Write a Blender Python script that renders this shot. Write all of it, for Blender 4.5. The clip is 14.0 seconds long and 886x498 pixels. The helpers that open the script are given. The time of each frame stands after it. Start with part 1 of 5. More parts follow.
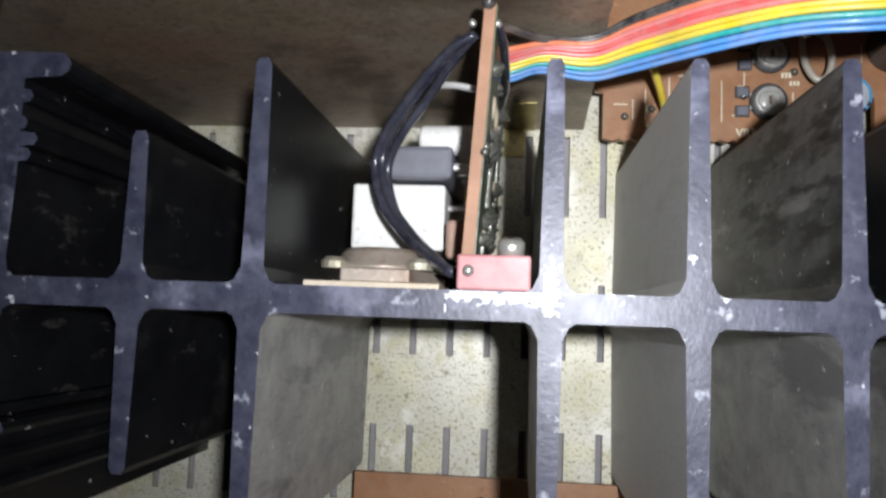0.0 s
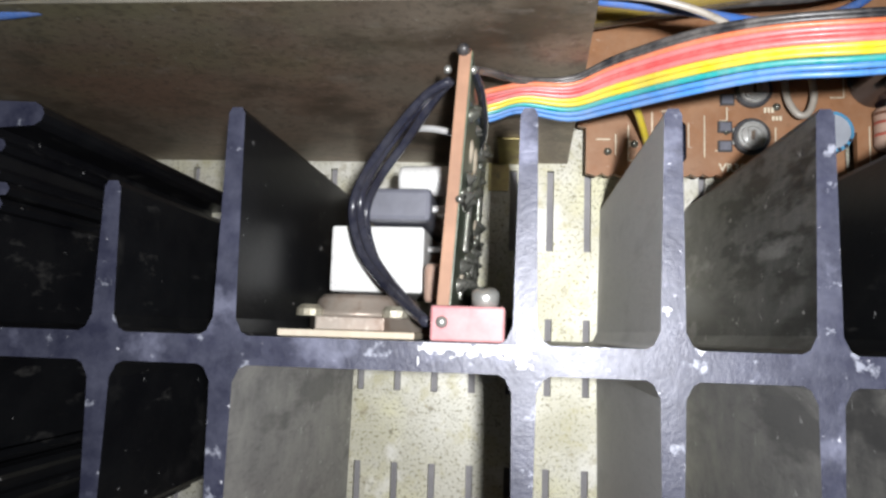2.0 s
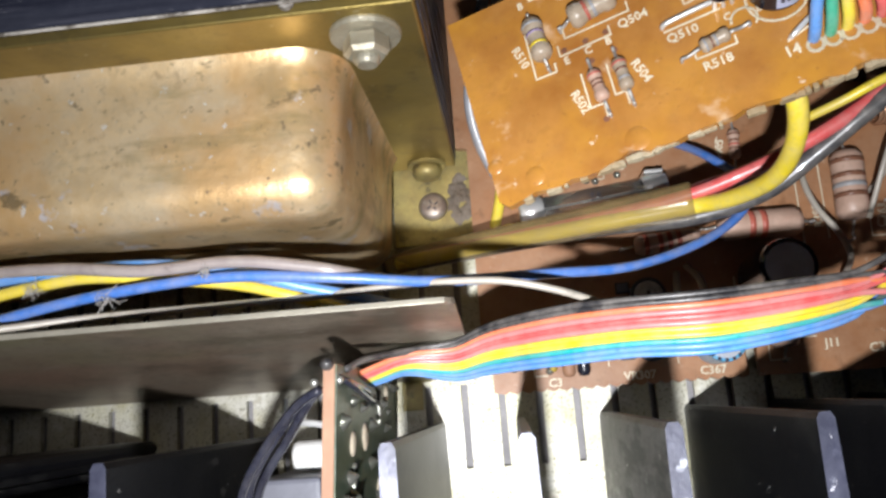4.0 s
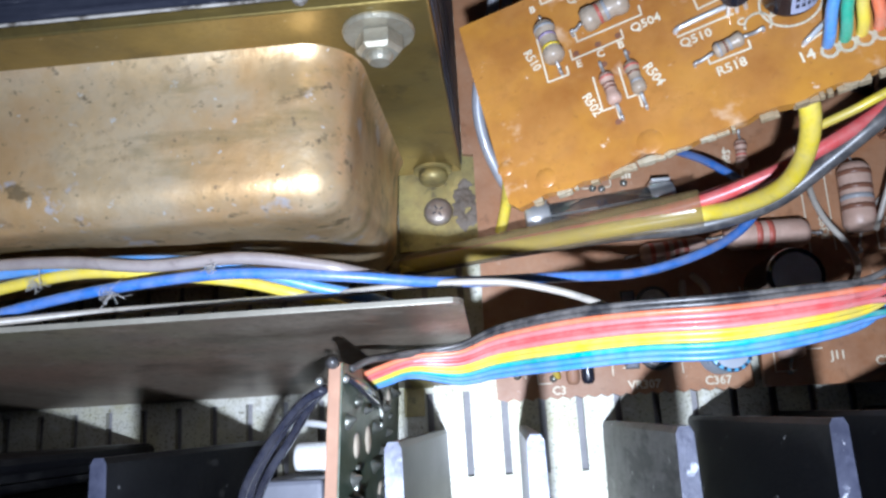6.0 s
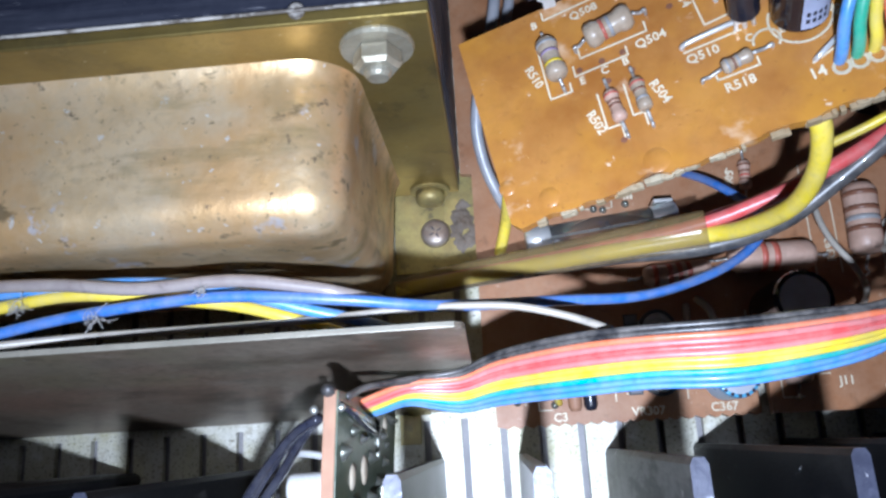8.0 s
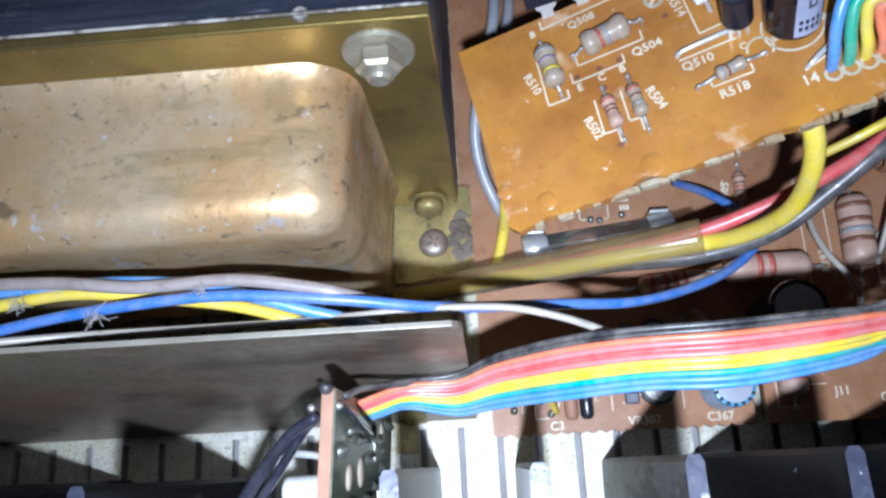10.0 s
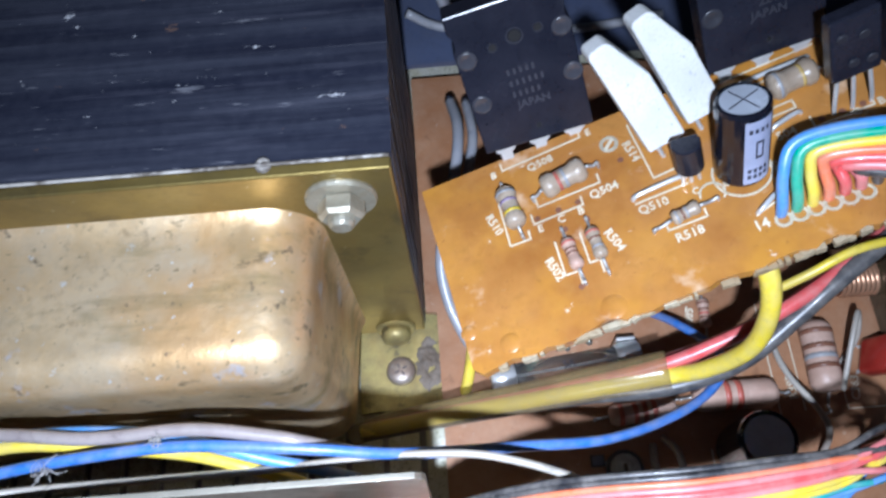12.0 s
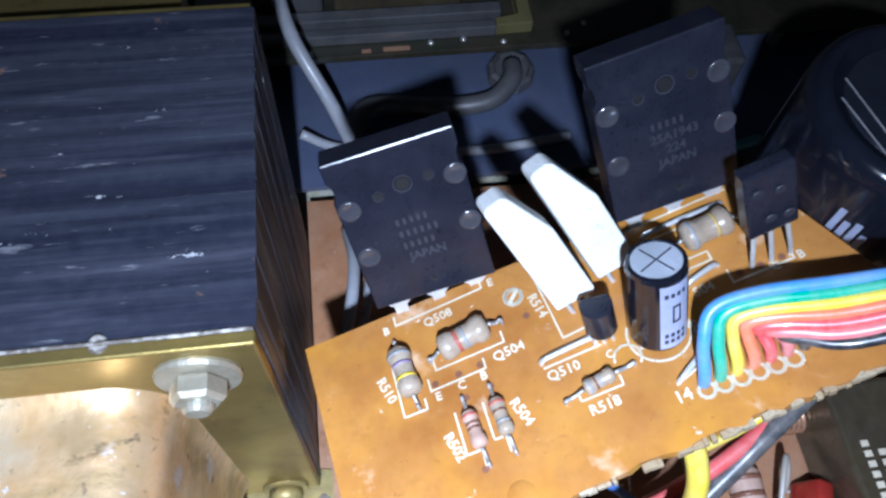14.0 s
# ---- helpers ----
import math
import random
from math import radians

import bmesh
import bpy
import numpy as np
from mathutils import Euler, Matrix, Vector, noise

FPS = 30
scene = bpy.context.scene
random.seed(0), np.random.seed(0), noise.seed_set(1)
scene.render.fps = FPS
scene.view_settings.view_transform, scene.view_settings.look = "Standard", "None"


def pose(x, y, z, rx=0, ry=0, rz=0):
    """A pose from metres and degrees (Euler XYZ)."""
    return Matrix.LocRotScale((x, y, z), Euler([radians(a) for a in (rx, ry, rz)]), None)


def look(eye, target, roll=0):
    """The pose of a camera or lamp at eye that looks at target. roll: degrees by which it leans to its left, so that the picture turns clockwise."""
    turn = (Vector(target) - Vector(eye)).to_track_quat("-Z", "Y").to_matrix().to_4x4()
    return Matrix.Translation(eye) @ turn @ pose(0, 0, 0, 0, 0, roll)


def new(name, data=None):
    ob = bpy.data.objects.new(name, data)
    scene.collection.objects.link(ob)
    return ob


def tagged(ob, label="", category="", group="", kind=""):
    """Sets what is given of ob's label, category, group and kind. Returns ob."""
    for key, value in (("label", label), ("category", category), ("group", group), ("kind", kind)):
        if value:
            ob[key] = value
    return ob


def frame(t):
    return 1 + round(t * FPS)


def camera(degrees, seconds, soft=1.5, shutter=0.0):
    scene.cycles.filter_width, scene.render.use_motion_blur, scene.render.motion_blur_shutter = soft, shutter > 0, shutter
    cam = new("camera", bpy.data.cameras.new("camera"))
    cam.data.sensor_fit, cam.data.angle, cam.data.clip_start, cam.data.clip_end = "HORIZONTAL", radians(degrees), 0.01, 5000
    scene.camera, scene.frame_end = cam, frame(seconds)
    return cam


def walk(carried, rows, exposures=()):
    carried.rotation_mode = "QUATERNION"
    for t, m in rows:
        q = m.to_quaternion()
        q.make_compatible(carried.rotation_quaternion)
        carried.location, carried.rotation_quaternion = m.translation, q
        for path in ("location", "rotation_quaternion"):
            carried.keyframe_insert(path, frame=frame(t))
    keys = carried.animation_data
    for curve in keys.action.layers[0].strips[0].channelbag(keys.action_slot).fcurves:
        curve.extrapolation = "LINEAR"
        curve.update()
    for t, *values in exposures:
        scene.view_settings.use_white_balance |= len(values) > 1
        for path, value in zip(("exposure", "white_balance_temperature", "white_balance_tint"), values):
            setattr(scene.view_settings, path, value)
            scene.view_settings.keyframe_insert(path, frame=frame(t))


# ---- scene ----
U = 0.0016  # metres in one drawing unit; all places below are in these units
cam = camera(60.6, 14.0, soft=2.6, shutter=0.3)
# seconds, eye, a point looked at, lean
PATH = [
    (0.0, (36.83, 49.79, 104.05), (26.84, 58.93, 4.97), -45.71),
    (0.5, (38.54, 52.95, 106.82), (25.56, 63.59, 8.23), -50.05),
    (1.0, (38.58, 52.23, 106.48), (25.63, 61.44, 7.75), -53.38),
    (1.5, (38.56, 52.8, 104.13), (28.01, 63.76, 5.29), -42.21),
    (2.0, (38.69, 52.85, 103.73), (28.84, 63.7, 4.81), -40.68),
    (2.5, (39.56, 55.53, 101.93), (31.44, 69.16, 3.2), -30.57),
    (3.0, (42.94, 60.48, 103.24), (34.5, 76.0, 4.81), -30.01),
    (3.3, (43.8, 64.02, 106.23), (36.64, 80.82, 7.73), -25.4),
    (3.5, (46.3, 66.44, 105.95), (37.62, 82.45, 7.62), -31.83),
    (4.0, (49.64, 73.32, 106.26), (42.12, 93.02, 8.51), -25.65),
    (4.2, (49.74, 73.23, 104.9), (43.54, 95.07, 7.51), -21.18),
    (6.5, (47.8, 71.19, 106.24), (40.36, 92.78, 8.88), -22.34),
    (7.0, (47.43, 70.24, 107.41), (39.47, 92.63, 10.27), -22.79),
    (7.5, (47.72, 71.71, 106.3), (40.85, 95.84, 9.5), -19.67),
    (8.0, (47.51, 72.7, 103.06), (41.81, 97.18, 6.27), -16.96),
    (8.2, (48.1, 73.23, 103.63), (42.42, 98.15, 6.95), -16.85),
    (10.3, (46.85, 70.06, 103.23), (41.76, 98.6, 7.52), -13.39),
    (10.5, (46.56, 69.86, 104.56), (41.62, 99.4, 9.15), -12.71),
    (11.0, (47.41, 72.52, 104.38), (44.82, 105.29, 9.94), -8.78),
    (11.5, (49.24, 74.12, 106.07), (46.21, 108.1, 12.07), -9.83),
    (12.0, (48.77, 74.45, 104.44), (47.78, 113.82, 12.53), -5.94),
    (12.5, (49.77, 77.12, 100.4), (55.54, 124.58, 12.57), 2.25),
    (13.0, (51.14, 80.78, 98.5), (60.35, 130.68, 12.33), 4.88),
    (13.5, (51.82, 82.7, 98.48), (61.74, 131.85, 11.96), 5.32),
    (14.0, (52.86, 84.4, 99.24), (62.65, 132.62, 12.18), 4.76),
]
EXPOSURES = [(0.0, -0.5, 6200, 10), (0.5, -0.52, 6200, 10), (1.5, -0.28, 6250, 10), (2.5, -0.27, 6300, 10), (3.2, -0.3, 6350, 10), (4.2, 0.1, 6200, 10), (6.5, 0.08, 5120, 10), (11.0, 0.08, 5120, 10), (12.0, 0.27, 5100, 10), (13.0, 0.6, 4880, 10), (14.0, 0.64, 4880, 10)]
walk(cam, [(t, look(Vector(e) * U, Vector(a) * U, r)) for t, e, a, r in PATH], EXPOSURES)

# ---- light: the lamp held beside the lens, and a faint dark room ----
world = bpy.data.worlds.new("dim_room")
scene.world = world
world.use_nodes = True
world.node_tree.nodes["Background"].inputs["Color"].default_value = (0.55, 0.6, 0.75, 1)
world.node_tree.nodes["Background"].inputs["Strength"].default_value = 0.012
lamp = new("hand_lamp", bpy.data.lights.new("hand_lamp", "AREA"))
lamp.data.shape, lamp.data.size, lamp.data.energy, lamp.data.color = "DISK", 0.006, 0.215, (1.0, 0.985, 0.975)
lamp.data.spread = radians(112)
lamp.matrix_world = look(Vector((46.5, 53.5, 121)) * U, Vector((47, 78, 0)) * U)


# ---- materials ----
def material(name, base, second=None, rough=0.5, metal=0.0, grain=900, blotch=90, dust=0.0, dust_tone=(0.33, 0.31, 0.28),
             bump=0.15, stretch=(1, 1, 1), spread=(0.4, 0.62), rough_var=0.12, alpha=1.0, transmission=0.0, coat=0.0, stains=(), dent=0.0, specular=0.5, sheen=0.0):
    m = bpy.data.materials.new(name)
    m.use_nodes = True
    nt = m.node_tree
    p = nt.nodes["Principled BSDF"]
    link = nt.links.new

    def node(kind, **values):
        made = nt.nodes.new(kind)
        for key, value in values.items():
            made.inputs[key].default_value = value
        return made

    co = node("ShaderNodeNewGeometry")
    mp = node("ShaderNodeMapping", Scale=stretch)
    link(co.outputs["Position"], mp.inputs["Vector"])
    fine = node("ShaderNodeTexNoise", Scale=grain, Detail=6.0, Roughness=0.6)
    wide = node("ShaderNodeTexNoise", Scale=blotch, Detail=4.0, Roughness=0.55)
    link(mp.outputs["Vector"], fine.inputs["Vector"])
    link(mp.outputs["Vector"], wide.inputs["Vector"])

    def ramp(source, low, high):
        r = node("ShaderNodeMapRange")
        r.inputs["From Min"].default_value, r.inputs["From Max"].default_value = low, high
        link(source, r.inputs["Value"])
        return r.outputs["Result"]

    def mix(factor, a, b):
        x = nt.nodes.new("ShaderNodeMix")
        x.data_type = "RGBA"
        for socket, value in ((x.inputs["Factor"], factor), (x.inputs["A"], a), (x.inputs["B"], b)):
            if isinstance(value, (tuple, float)):
                socket.default_value = (*value, 1) if isinstance(value, tuple) else value
            else:
                link(value, socket)
        return x.outputs["Result"]

    second = second or tuple(0.72 * v for v in base)
    colour = mix(ramp(wide.outputs["Fac"], *spread), base, second)
    speck = tuple(0.82 * v for v in base)
    colour = mix(ramp(fine.outputs["Fac"], 0.5, 0.72), colour, speck)
    if dust:
        veil = node("ShaderNodeTexNoise", Scale=blotch * 2.3, Detail=8.0, Roughness=0.7)
        link(co.outputs["Position"], veil.inputs["Vector"])
        amount = node("ShaderNodeMath")
        amount.operation = "MULTIPLY"
        link(ramp(veil.outputs["Fac"], 0.38, 0.7), amount.inputs[0])
        amount.inputs[1].default_value = dust
        colour = mix(amount.outputs[0], colour, dust_tone)
    for k, (size, low, high, tone, amount, pull) in enumerate(stains):
        place = node("ShaderNodeMapping", Location=(0.13 * k + 0.05, 0.21 * k, 0.07 * k), Scale=pull)
        spot = node("ShaderNodeTexNoise", Scale=size, Detail=5.0, Roughness=0.62)
        link(co.outputs["Position"], place.inputs["Vector"])
        link(place.outputs["Vector"], spot.inputs["Vector"])
        share = node("ShaderNodeMath")
        share.operation = "MULTIPLY"
        link(ramp(spot.outputs["Fac"], low, high), share.inputs[0])
        share.inputs[1].default_value = amount
        colour = mix(share.outputs[0], colour, tone)
    link(colour, p.inputs["Base Color"])
    r = node("ShaderNodeMapRange")
    r.inputs["To Min"].default_value, r.inputs["To Max"].default_value = max(0.03, rough - rough_var), min(1.0, rough + rough_var)
    link(wide.outputs["Fac"], r.inputs["Value"])
    link(r.outputs["Result"], p.inputs["Roughness"])
    p.inputs["Metallic"].default_value = metal
    p.inputs["Transmission Weight"].default_value = transmission
    p.inputs["Coat Weight"].default_value = coat
    p.inputs["Specular IOR Level"].default_value = specular
    p.inputs["Alpha"].default_value = alpha
    p.inputs["Sheen Weight"].default_value = sheen
    p.inputs["Sheen Roughness"].default_value = 0.5
    if bump:
        b = node("ShaderNodeBump", Strength=bump, Distance=0.0004)
        link(fine.outputs["Fac"], b.inputs["Height"])
        link(b.outputs["Normal"], p.inputs["Normal"])
        if dent:
            swell = node("ShaderNodeTexNoise", Scale=70.0, Detail=3.0)
            link(co.outputs["Position"], swell.inputs["Vector"])
            hollow = node("ShaderNodeBump", Strength=dent, Distance=0.004)
            link(swell.outputs["Fac"], hollow.inputs["Height"])
            link(hollow.outputs["Normal"], b.inputs["Normal"])
    return m


zinc = material("zinc_steel", (0.6, 0.59, 0.52), (0.49, 0.475, 0.37), 0.46, 0.2, 1600, 50, dust=0.3, dust_tone=(0.5, 0.47, 0.34), specular=0.35, stains=((55, 0.5, 0.64, (0.62, 0.6, 0.4), 0.7, (1, 1, 1)), (1500, 0.55, 0.61, (0.2, 0.18, 0.1), 0.75, (1, 1, 1)), (200, 0.54, 0.64, (0.46, 0.43, 0.27), 0.6, (1, 1, 1)), (90, 0.56, 0.66, (0.74, 0.73, 0.68), 0.7, (1, 1, 1)), (420, 0.64, 0.69, (0.14, 0.12, 0.07), 0.65, (1, 1, 1)), (260, 0.6, 0.66, (0.32, 0.28, 0.18), 0.5, (1, 1, 1))))
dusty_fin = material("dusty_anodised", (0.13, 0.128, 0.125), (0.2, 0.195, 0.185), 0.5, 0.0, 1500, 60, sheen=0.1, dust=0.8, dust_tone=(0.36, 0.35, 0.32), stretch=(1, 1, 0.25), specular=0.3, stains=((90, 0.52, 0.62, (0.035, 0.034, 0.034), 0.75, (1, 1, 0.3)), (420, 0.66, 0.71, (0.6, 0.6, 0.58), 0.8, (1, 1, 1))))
# dusty fin with lamp light on its face added to the base colour
lit_dusty_fin = material("lit_dusty_anodised", sheen=0.36, base=(0.44, 0.435, 0.42), second=(0.52, 0.51, 0.49), rough=0.5, grain=1500, blotch=60, dust=0.6, dust_tone=(0.5, 0.49, 0.46), stretch=(1, 1, 0.25), specular=0.3, stains=((90, 0.56, 0.66, (0.24, 0.236, 0.22), 0.5, (1, 1, 0.3)), (420, 0.66, 0.71, (0.6, 0.6, 0.58), 0.8, (1, 1, 1))))
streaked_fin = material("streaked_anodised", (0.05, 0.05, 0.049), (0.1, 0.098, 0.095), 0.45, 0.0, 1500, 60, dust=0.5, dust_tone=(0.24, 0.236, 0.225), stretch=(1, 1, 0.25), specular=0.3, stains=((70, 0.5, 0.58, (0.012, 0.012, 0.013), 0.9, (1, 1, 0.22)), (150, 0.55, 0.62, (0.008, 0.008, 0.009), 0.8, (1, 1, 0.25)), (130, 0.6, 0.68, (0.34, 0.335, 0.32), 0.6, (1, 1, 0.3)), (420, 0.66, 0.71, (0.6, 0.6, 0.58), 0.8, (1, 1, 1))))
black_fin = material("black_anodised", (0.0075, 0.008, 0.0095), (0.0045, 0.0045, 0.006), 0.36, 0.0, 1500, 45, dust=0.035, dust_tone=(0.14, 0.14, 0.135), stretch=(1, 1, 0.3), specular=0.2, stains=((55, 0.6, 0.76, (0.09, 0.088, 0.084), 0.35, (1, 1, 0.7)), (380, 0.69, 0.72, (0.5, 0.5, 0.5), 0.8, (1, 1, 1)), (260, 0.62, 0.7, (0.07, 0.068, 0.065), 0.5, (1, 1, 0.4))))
# black top edges; the bluish base stands in for the lamp's reflection
fin_edge = material("sawn_edge_lamplit", (0.03, 0.032, 0.058), (0.02, 0.022, 0.042), 0.4, 0.1, 1300, 110, dust=0.22, dust_tone=(0.22, 0.23, 0.3), specular=0.5, stains=((380, 0.67, 0.71, (0.66, 0.66, 0.72), 0.85, (1, 1, 1)), (90, 0.58, 0.7, (0.24, 0.25, 0.34), 0.5, (1, 1, 1)), (300, 0.62, 0.68, (0.5, 0.52, 0.6), 0.5, (1, 1, 1))))
dull_plate = material("dull_plate", (0.26, 0.215, 0.165), (0.17, 0.135, 0.1), 0.4, 0.4, 900, 30, dust=0.22, dust_tone=(0.27, 0.23, 0.18), stretch=(0.6, 1, 1), stains=((16, 0.47, 0.6, (0.27, 0.16, 0.11), 0.6, (0.6, 1, 1)), (20, 0.5, 0.62, (0.24, 0.23, 0.13), 0.6, (0.6, 1, 1)), (38, 0.53, 0.63, (0.08, 0.058, 0.04), 0.75, (0.6, 1, 1)), (900, 0.5, 0.64, (0.1, 0.08, 0.06), 0.5, (0.8, 1, 1)), (120, 0.57, 0.7, (0.07, 0.065, 0.05), 0.5, (0.7, 1, 1)), (210, 0.6, 0.72, (0.36, 0.33, 0.28), 0.35, (0.7, 1, 1)), (900, 0.66, 0.71, (0.5, 0.47, 0.42), 0.5, (1, 1, 1))))
plate_rim = material("plate_rim", (0.42, 0.39, 0.32), rough=0.45, metal=0.4)
gold = material("yellow_zinc", (0.84, 0.63, 0.36), (0.62, 0.42, 0.2), 0.37, 0.62, 700, 60, dust=0.5, dust_tone=(0.74, 0.66, 0.52), spread=(0.42, 0.66), bump=0.2, rough_var=0.2, dent=0.16, stains=((34, 0.46, 0.6, (0.7, 0.42, 0.17), 0.7, (1, 1, 1)), (45, 0.5, 0.66, (0.42, 0.28, 0.12), 0.5, (1, 1, 1)), (60, 0.58, 0.68, (0.7, 0.5, 0.3), 0.6, (1, 1, 1)), (75, 0.62, 0.66, (0.66, 0.64, 0.68), 0.75, (1, 1, 1)), (420, 0.65, 0.69, (0.85, 0.82, 0.76), 0.8, (1, 1, 1)), (80, 0.53, 0.63, (0.24, 0.2, 0.08), 0.55, (0.25, 1, 1)), (190, 0.62, 0.72, (0.3, 0.2, 0.12), 0.5, (1, 1, 1)), (160, 0.62, 0.67, (0.09, 0.075, 0.04), 0.6, (0.6, 1, 1)), (650, 0.62, 0.69, (0.26, 0.2, 0.12), 0.6, (1, 1, 1)), (320, 0.64, 0.7, (0.13, 0.1, 0.075), 0.7, (1, 1, 1))))
# the bell's plating again, its dark reflections put into a darker base colour
shaded_gold = material("shaded_yellow_zinc", (0.33, 0.245, 0.07), (0.2, 0.15, 0.05), 0.4, 0.75, 900, 50, dust=0.2, dust_tone=(0.28, 0.25, 0.15), stains=((90, 0.6, 0.7, (0.1, 0.08, 0.04), 0.6, (1, 1, 1)), (500, 0.66, 0.7, (0.5, 0.45, 0.3), 0.6, (1, 1, 1))))
foot_gold = material("dirty_yellow_zinc", (0.42, 0.35, 0.13), (0.3, 0.23, 0.08), 0.45, 0.4, 900, 120, dust=0.6, dust_tone=(0.15, 0.12, 0.07), stains=((300, 0.58, 0.66, (0.1, 0.08, 0.05), 0.7, (1, 1, 1)),))
core_black = material("lacquered_laminations", (0.015, 0.017, 0.03), (0.036, 0.039, 0.056), 0.38, 0.0, 900, 240, dust=0.1, dust_tone=(0.12, 0.12, 0.155), stretch=(0.035, 1, 1), specular=0.5, stains=((400, 0.5, 0.72, (0.009, 0.01, 0.02), 0.6, (0.05, 1, 1)), (520, 0.56, 0.74, (0.1, 0.1, 0.13), 0.4, (0.08, 1, 1)), (900, 0.64, 0.71, (0.3, 0.3, 0.33), 0.4, (0.15, 1, 1)), (230, 0.68, 0.73, (0.2, 0.12, 0.08), 0.7, (0.6, 1, 1)), (420, 0.68, 0.72, (0.5, 0.5, 0.52), 0.8, (0.7, 1, 1))))
core_side = material("lamination_edges", (0.17, 0.155, 0.14), (0.3, 0.27, 0.24), 0.5, 0.1, 900, 160, dust=0.3, dust_tone=(0.3, 0.27, 0.22), stretch=(1, 1, 0.06), stains=((200, 0.5, 0.62, (0.05, 0.045, 0.045), 0.8, (1, 1, 0.05)), (120, 0.6, 0.68, (0.34, 0.24, 0.15), 0.6, (1, 1, 0.4)), (500, 0.64, 0.7, (0.6, 0.57, 0.52), 0.7, (1, 1, 0.3))))
steel = material("plated_bolt", (0.42, 0.4, 0.32), (0.3, 0.27, 0.2), 0.42, 0.5, 1200, 200, dust=0.5, dust_tone=(0.3, 0.27, 0.2), bump=0.3)
tin = material("bright_tin", (0.78, 0.78, 0.77), rough=0.3, metal=0.5)
lead_tin = material("dull_tin", (0.36, 0.34, 0.32), (0.55, 0.54, 0.52), rough=0.4, metal=0.5, blotch=400)
solder = material("solder", (0.62, 0.62, 0.58), rough=0.3, metal=0.7)
orange_board = material("orange_board", (0.41, 0.183, 0.039), (0.31, 0.122, 0.024), 0.3, 0.0, 700, 55, dust=0.28, dust_tone=(0.62, 0.33, 0.1), bump=0.06, coat=0.3, stains=((38, 0.47, 0.62, (0.56, 0.27, 0.03), 0.6, (1, 1, 1)), (55, 0.55, 0.66, (0.3, 0.115, 0.025), 0.5, (1, 1, 1)), (900, 0.64, 0.69, (0.25, 0.1, 0.03), 0.6, (1, 1, 1)), (110, 0.62, 0.72, (0.7, 0.52, 0.35), 0.6, (1, 1, 1)), (60, 0.55, 0.7, (0.42, 0.19, 0.05), 0.5, (1, 1, 1)), (420, 0.68, 0.72, (0.8, 0.66, 0.5), 0.7, (1, 1, 1))))
board_rim = material("board_cut_edge", (0.3, 0.22, 0.12), (0.42, 0.36, 0.25), 0.7, grain=1800)
brown_board = material("brown_board", (0.33, 0.155, 0.07), (0.26, 0.12, 0.055), 0.45, 0.0, 800, 60, dust=0.4, dust_tone=(0.46, 0.31, 0.2), bump=0.08, stains=((260, 0.62, 0.7, (0.16, 0.08, 0.04), 0.5, (1, 1, 1)), (700, 0.66, 0.72, (0.6, 0.5, 0.4), 0.5, (1, 1, 1))))
card_brown = material("card_brown", (0.37, 0.2, 0.12), rough=0.6)
card_green = material("card_solder_side", (0.05, 0.085, 0.05), (0.11, 0.13, 0.075), 0.35, 0.0, 1400, 260, dust=0.3)
silk = material("silk_print", (0.76, 0.7, 0.54), rough=0.6, grain=1600, bump=0, dust=0.3, dust_tone=(0.5, 0.36, 0.2))
white_ceramic = material("white_ceramic", (0.76, 0.76, 0.74), (0.68, 0.68, 0.66), 0.65, grain=2200, blotch=150, bump=0.35, stains=((900, 0.62, 0.68, (0.4, 0.4, 0.41), 0.6, (1, 1, 1)),))
epoxy = material("black_epoxy", (0.011, 0.012, 0.02), (0.016, 0.017, 0.027), 0.24, grain=2000, blotch=120, dust=0.05, dust_tone=(0.1, 0.1, 0.13), bump=0.08)
epoxy_grey = material("grey_epoxy", (0.16, 0.165, 0.2), rough=0.45)
epoxy_shiny = material("shiny_epoxy", (0.05, 0.05, 0.06), rough=0.16, coat=0.5)
disc_grey = material("disc_grey", (0.016, 0.018, 0.026), rough=0.2)
marking = material("moulded_mark", (0.035, 0.035, 0.046), rough=0.5, bump=0)
soot = material("brown_grit", (0.16, 0.12, 0.085), (0.1, 0.075, 0.055), 0.8, dust=0.3)
wire_black = material("glossy_black_wire", (0.016, 0.017, 0.03), (0.035, 0.037, 0.055), 0.22, grain=900, blotch=160, dust=0.3, dust_tone=(0.09, 0.085, 0.085), coat=0.5, bump=0.05)
slot_grey = material("grey_sheet", (0.3, 0.29, 0.3), rough=0.6, dust=0.4, dust_tone=(0.2, 0.19, 0.2))
black_sleeve = material("black_pvc_sleeve", (0.009, 0.01, 0.017), rough=0.16, coat=0.4, bump=0.04)
silver_print = material("silver_print", (0.4, 0.43, 0.58), rough=0.35, bump=0)
dark_print = material("dark_print", (0.03, 0.03, 0.05), rough=0.4, bump=0)
alu_top = material("can_top", (0.58, 0.62, 0.7), rough=0.3, metal=0.3)
tan_resistor = material("tan_resistor", (0.55, 0.38, 0.3), (0.46, 0.3, 0.23), 0.45, grain=700, blotch=220, dust=0.35, dust_tone=(0.3, 0.21, 0.15))
grey_resistor = material("grey_brown_resistor", (0.33, 0.26, 0.19), (0.42, 0.35, 0.27), 0.35, grain=700, blotch=260, dust=0.35, dust_tone=(0.24, 0.18, 0.12), coat=0.25)
